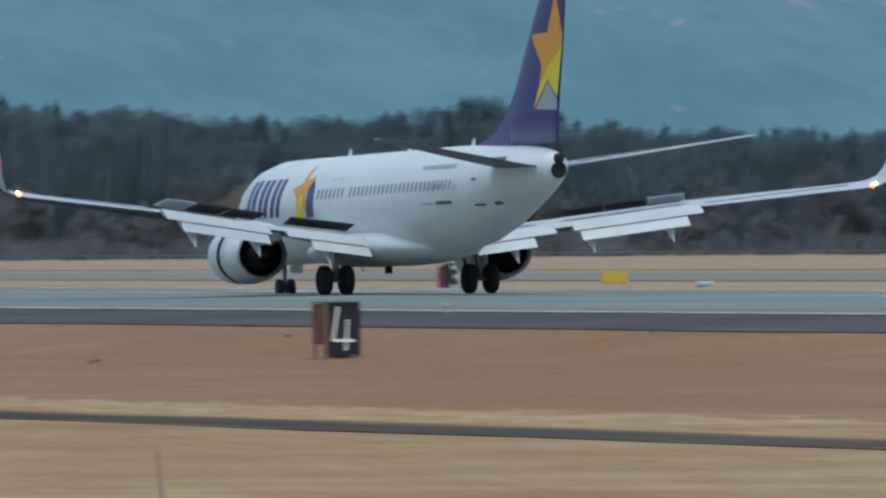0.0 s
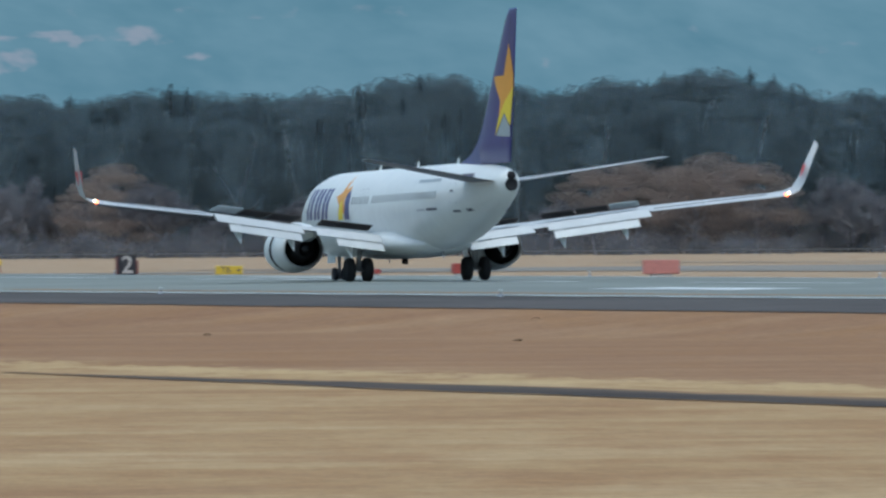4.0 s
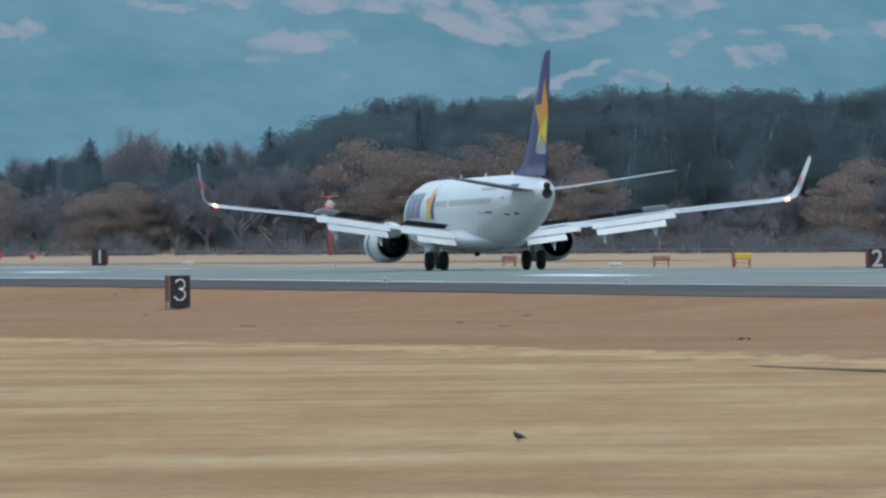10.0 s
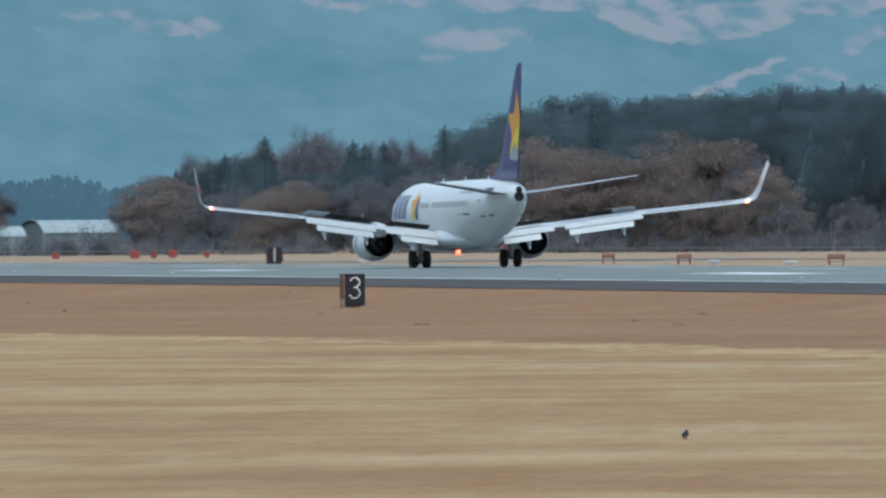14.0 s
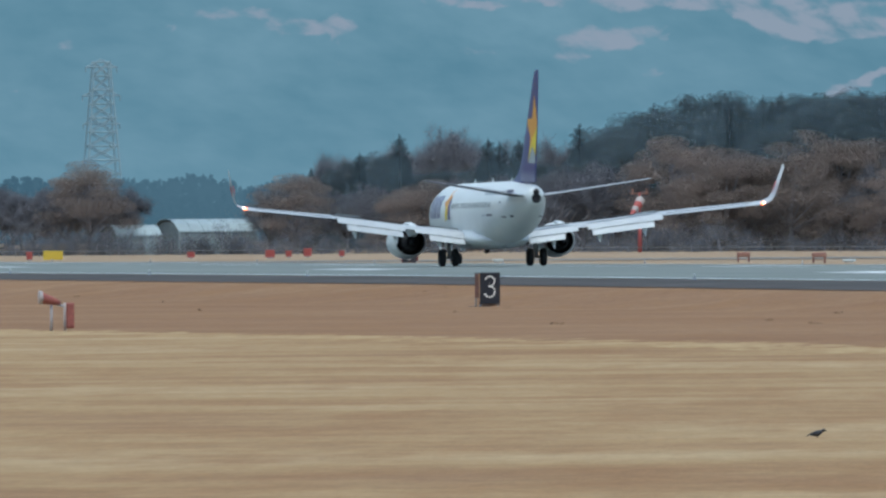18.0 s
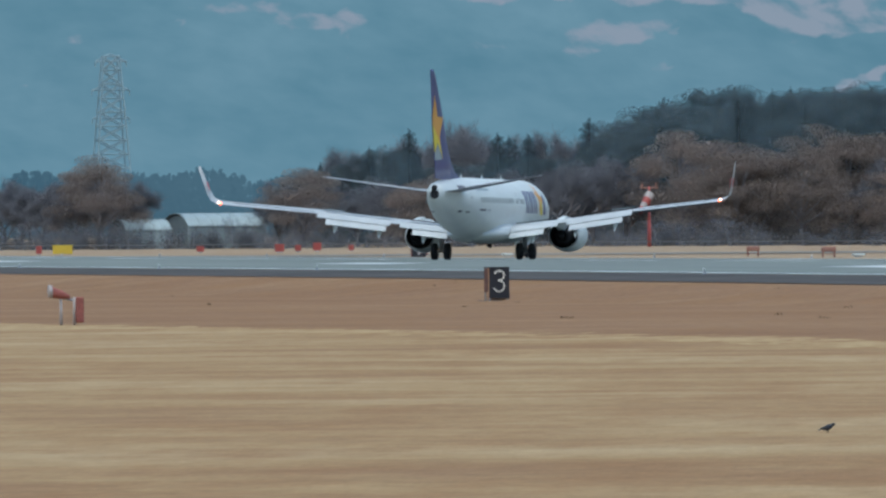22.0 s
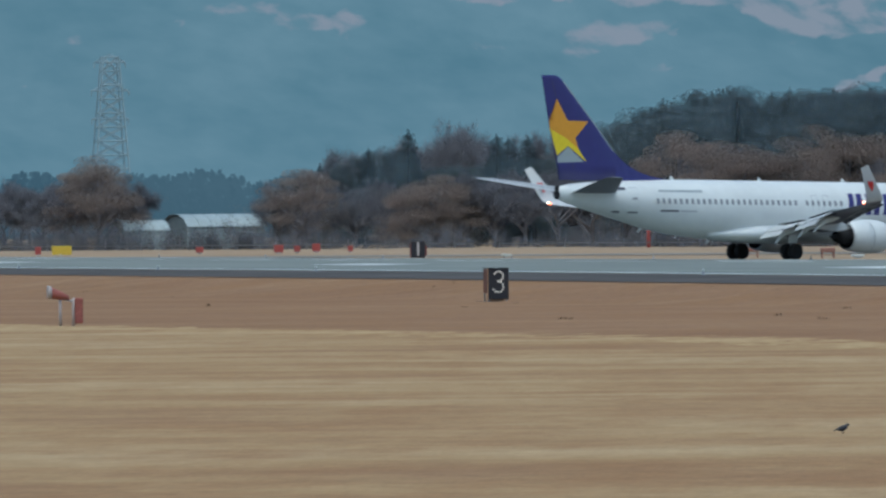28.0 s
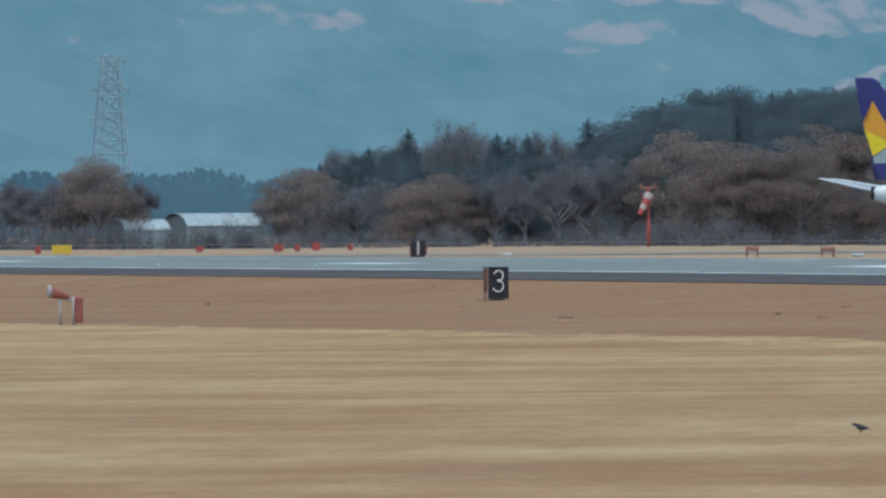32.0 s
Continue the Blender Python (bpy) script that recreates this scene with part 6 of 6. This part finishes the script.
# ---- the bird ----
def crow(k=0.64):
    ob = thing("crow", "black crow walking on the tan grass", "bird")
    ring = lambda y, z, r: [(r * math.cos(a), y, z + r * math.sin(a)) for a in [2 * math.pi * i / 12 for i in range(12)]]
    part("body", loft([ring(-0.17, 0.13, 0.02), ring(-0.1, 0.14, 0.055), ring(0.0, 0.155, 0.078), ring(0.08, 0.175, 0.068), ring(0.13, 0.2, 0.045)]), FEATHER, ob, "black body", True)
    part("head", loft([ring(0.11, 0.2, 0.03), ring(0.14, 0.225, 0.046), ring(0.18, 0.235, 0.042), ring(0.21, 0.232, 0.018)]), FEATHER, ob, "black head", True)
    part("beak", rod(bmesh.new(), (0, 0.2, 0.23), (0, 0.265, 0.222), 0.014, 0.003, 6), FEATHER, ob, "black beak")
    part("tail", loft([[(-0.03, -0.14, 0.135), (0.03, -0.14, 0.135), (0.03, -0.14, 0.115), (-0.03, -0.14, 0.115)], [(-0.045, -0.29, 0.095), (0.045, -0.29, 0.095), (0.045, -0.29, 0.085), (-0.045, -0.29, 0.085)]]), FEATHER, ob, "flat tail")
    for s in (-1, 1):
        part("wing", loft([[(s * 0.07, 0.08, 0.2), (s * 0.085, 0.07, 0.15), (s * 0.06, 0.06, 0.12)], [(s * 0.075, -0.05, 0.19), (s * 0.088, -0.05, 0.14), (s * 0.065, -0.05, 0.11)], [(s * 0.02, -0.22, 0.135), (s * 0.03, -0.22, 0.12), (s * 0.015, -0.22, 0.11)]]), FEATHER, ob, "folded wing")
        part("leg", rod(bmesh.new(), (s * 0.03, 0.01, -0.01), (s * 0.03, 0.0, 0.1), 0.008, n=6), FEATHER, ob, "thin leg")
    for c in ob.children:
        c.data.transform(Matrix.Diagonal((k, k, k, 1)))
    return ob


CROW = crow()


def stalk(x, y, h, lean):
    ob = thing("dry_stalk", "thin dry weed stalk standing in the near grass", "plant", pose(x, y, ground_z(x, y)))
    part("stem", rod(bmesh.new(), (0, 0, -0.05), (lean, 0, h), 0.022, 0.008, 6), TWIGS, ob, "thin brown stem")
    part("seed_head", rod(bmesh.new(), (lean * 0.9, 0, h * 0.92), (lean * 1.1, 0, h * 1.04), 0.018, 0.006, 6), TWIGS, ob, "small seed head")


stalk(54.9, 192.3, 0.66, -0.07)


# ---- what moves ----
def motions():
    on_strip = lambda x, y, tip, bank, turn: pose(x, y, ground_z(x, y) + 0.03, tip, bank, turn)   # on its wheels, a little nose-down under the brakes
    walk(AIRLINER, [
        (0, on_strip(172.92, 571.91, -0.47, -0.20, 0.83)),
        (0.5, on_strip(172.83, 593.43, -0.45, -0.24, 0.41)),
        (1, on_strip(172.81, 614.69, -0.44, -0.28, 0.10)),
        (1.5, on_strip(172.87, 635.53, -0.43, -0.32, -0.02)),
        (2, on_strip(173.00, 655.78, -0.41, -0.33, 0.02)),
        (2.5, on_strip(173.13, 675.52, -0.38, -0.32, 0.14)),
        (3, on_strip(173.20, 694.76, -0.34, -0.28, 0.29)),
        (3.5, on_strip(173.26, 713.48, -0.30, -0.24, 0.44)),
        (4, on_strip(173.31, 731.68, -0.25, -0.19, 0.56)),
        (4.5, on_strip(173.36, 749.33, -0.21, -0.15, 0.63)),
        (5, on_strip(173.35, 766.36, -0.17, -0.14, 0.63)),
        (5.5, on_strip(173.32, 782.70, -0.15, -0.14, 0.60)),
        (6, on_strip(173.27, 798.43, -0.12, -0.14, 0.59)),
        (6.5, on_strip(173.21, 813.56, -0.10, -0.15, 0.62)),
        (7, on_strip(173.16, 828.12, -0.07, -0.16, 0.62)),
        (7.5, on_strip(173.15, 842.19, -0.04, -0.17, 0.57)),
        (8, on_strip(173.16, 855.66, -0.02, -0.18, 0.47)),
        (8.5, on_strip(173.18, 868.42, 0.01, -0.19, 0.35)),
        (9, on_strip(173.20, 880.49, 0.03, -0.20, 0.27)),
        (9.5, on_strip(173.22, 891.94, 0.05, -0.21, 0.24)),
        (10, on_strip(173.25, 902.72, 0.07, -0.22, 0.28)),
        (10.5, on_strip(173.28, 912.79, 0.09, -0.24, 0.37)),
        (11, on_strip(173.30, 922.15, 0.12, -0.26, 0.45)),
        (11.5, on_strip(173.33, 930.97, 0.14, -0.27, 0.47)),
        (12, on_strip(173.36, 939.31, 0.16, -0.29, 0.42)),
        (12.5, on_strip(173.39, 947.17, 0.17, -0.30, 0.35)),
        (13, on_strip(173.42, 954.55, 0.19, -0.31, 0.30)),
        (13.5, on_strip(173.42, 961.36, 0.20, -0.32, 0.27)),
        (14, on_strip(173.41, 967.53, 0.21, -0.32, 0.25)),
        (14.5, on_strip(173.38, 973.24, 0.22, -0.33, 0.22)),
        (15, on_strip(173.36, 978.61, 0.23, -0.34, 0.18)),
        (15.5, on_strip(173.33, 983.61, 0.25, -0.33, 0.14)),
        (16, on_strip(173.32, 988.31, 0.27, -0.31, 0.12)),
        (16.5, on_strip(173.32, 992.87, 0.30, -0.28, 0.11)),
        (17, on_strip(173.31, 997.40, 0.33, -0.25, 0.05)),
        (17.5, on_strip(173.29, 1001.85, 0.36, -0.22, -0.27)),
        (18, on_strip(173.25, 1005.82, 0.37, -0.19, -1.03)),
        (18.5, on_strip(173.28, 1009.74, 0.37, -0.17, -2.25)),
        (19, on_strip(173.44, 1013.95, 0.37, -0.13, -3.92)),
        (19.5, on_strip(173.77, 1018.29, 0.36, -0.09, -5.98)),
        (20, on_strip(174.24, 1022.52, 0.35, -0.05, -8.34)),
        (20.5, on_strip(174.85, 1026.61, 0.33, -0.00, -10.92)),
        (21, on_strip(175.60, 1030.56, 0.30, 0.03, -13.70)),
        (21.5, on_strip(176.48, 1034.29, 0.27, 0.05, -16.63)),
        (22, on_strip(177.49, 1037.76, 0.22, 0.06, -19.63)),
        (22.5, on_strip(178.67, 1041.10, 0.17, 0.07, -22.66)),
        (23, on_strip(180.06, 1044.51, 0.12, 0.07, -25.76)),
        (23.5, on_strip(181.66, 1048.01, 0.06, 0.07, -29.02)),
        (24, on_strip(183.43, 1051.47, -0.01, 0.07, -32.44)),
        (24.5, on_strip(185.34, 1054.73, -0.07, 0.06, -36.03)),
        (25, on_strip(187.38, 1057.62, -0.14, 0.07, -39.70)),
        (25.5, on_strip(189.56, 1060.12, -0.19, 0.10, -43.37)),
        (26, on_strip(191.88, 1062.33, -0.22, 0.14, -46.99)),
        (26.5, on_strip(194.35, 1064.38, -0.24, 0.18, -50.56)),
        (27, on_strip(196.96, 1066.29, -0.26, 0.20, -54.09)),
        (27.5, on_strip(199.68, 1067.96, -0.27, 0.20, -57.48)),
        (28, on_strip(202.42, 1068.96, -0.28, 0.20, -60.68)),
        (28.5, on_strip(205.26, 1069.62, -0.28, 0.20, -63.73)),
        (29, on_strip(208.24, 1070.32, -0.28, 0.20, -66.59)),
        (29.5, on_strip(211.40, 1071.26, -0.28, 0.20, -69.24)),
        (30, on_strip(214.70, 1072.41, -0.28, 0.20, -71.76)),
        (30.5, on_strip(218.16, 1073.68, -0.28, 0.20, -74.19)),
        (31, on_strip(221.78, 1075.04, -0.28, 0.20, -76.48)),
        (31.5, on_strip(225.47, 1076.44, -0.28, 0.20, -78.60)),
        (32, on_strip(229.28, 1077.81, -0.28, 0.20, -80.60)),
    ])
    for ob, base in SPOILERS:
        up, down = base @ pose(0, 0, 0, -17, 0, 0), base @ pose(0, 0, 0, 0, 0, 0)
        walk(ob, [(0, up), (15.6, up), (16.2, base @ pose(0, 0, 0, -10, 0, 0)), (16.9, down), (32, down)])
    for ob in SLEEVES:
        aft, shut = pose(0, -0.42, 0), pose(0, 0, 0)
        walk(ob, [(0, aft), (13.2, aft), (14.8, shut), (32, shut)])
    # the red beacon's flash: its added hood turns the lit side aft for a moment
    walk(BEACON, [(t, pose(0, MAINS - 17.2, 1.0, 0, 0, turn)) for t, turn in ((0, 180), (13.8, 180), (13.88, 120), (13.94, 60), (14.0, 0), (14.06, -60), (14.12, -120), (14.2, -180), (32, -180))])
    hang = lambda turn, drop: pose(0.1, -0.25, 6.0, 0, 0, turn) @ pose(0, 0, 0, drop, 0, 0)
    walk(SOCK, [(0, hang(-50, 58)), (8, hang(-62, 56)), (12, hang(-55, 50)), (17, hang(-40, 40)), (20, hang(-45, 42)), (24, hang(-60, 55)), (28, hang(-66, 60)), (32, hang(-62, 58))])
    walk(CROW, [(t, pose(x - 0.62, 252.5, ground_z(x, 252.5) - 0.01, 0, 0, turn)) for t, x, turn in (
        (0, 49.64, 80), (6, 49.60, 80), (9, 49.62, -75), (10.5, 49.6, 60), (13, 49.5, 10), (15.5, 49.45, -70), (17.5, 49.42, -100),
        (19, 49.42, -95), (21, 49.44, -60), (24, 49.43, -85), (25.5, 49.54, -70), (27.5, 49.62, -60), (28, 49.70, -60), (29, 49.88, -75),
        (30, 50.04, -30), (31, 50.10, -20), (31.5, 50.05, 20), (32, 50.0, 60))])


motions()
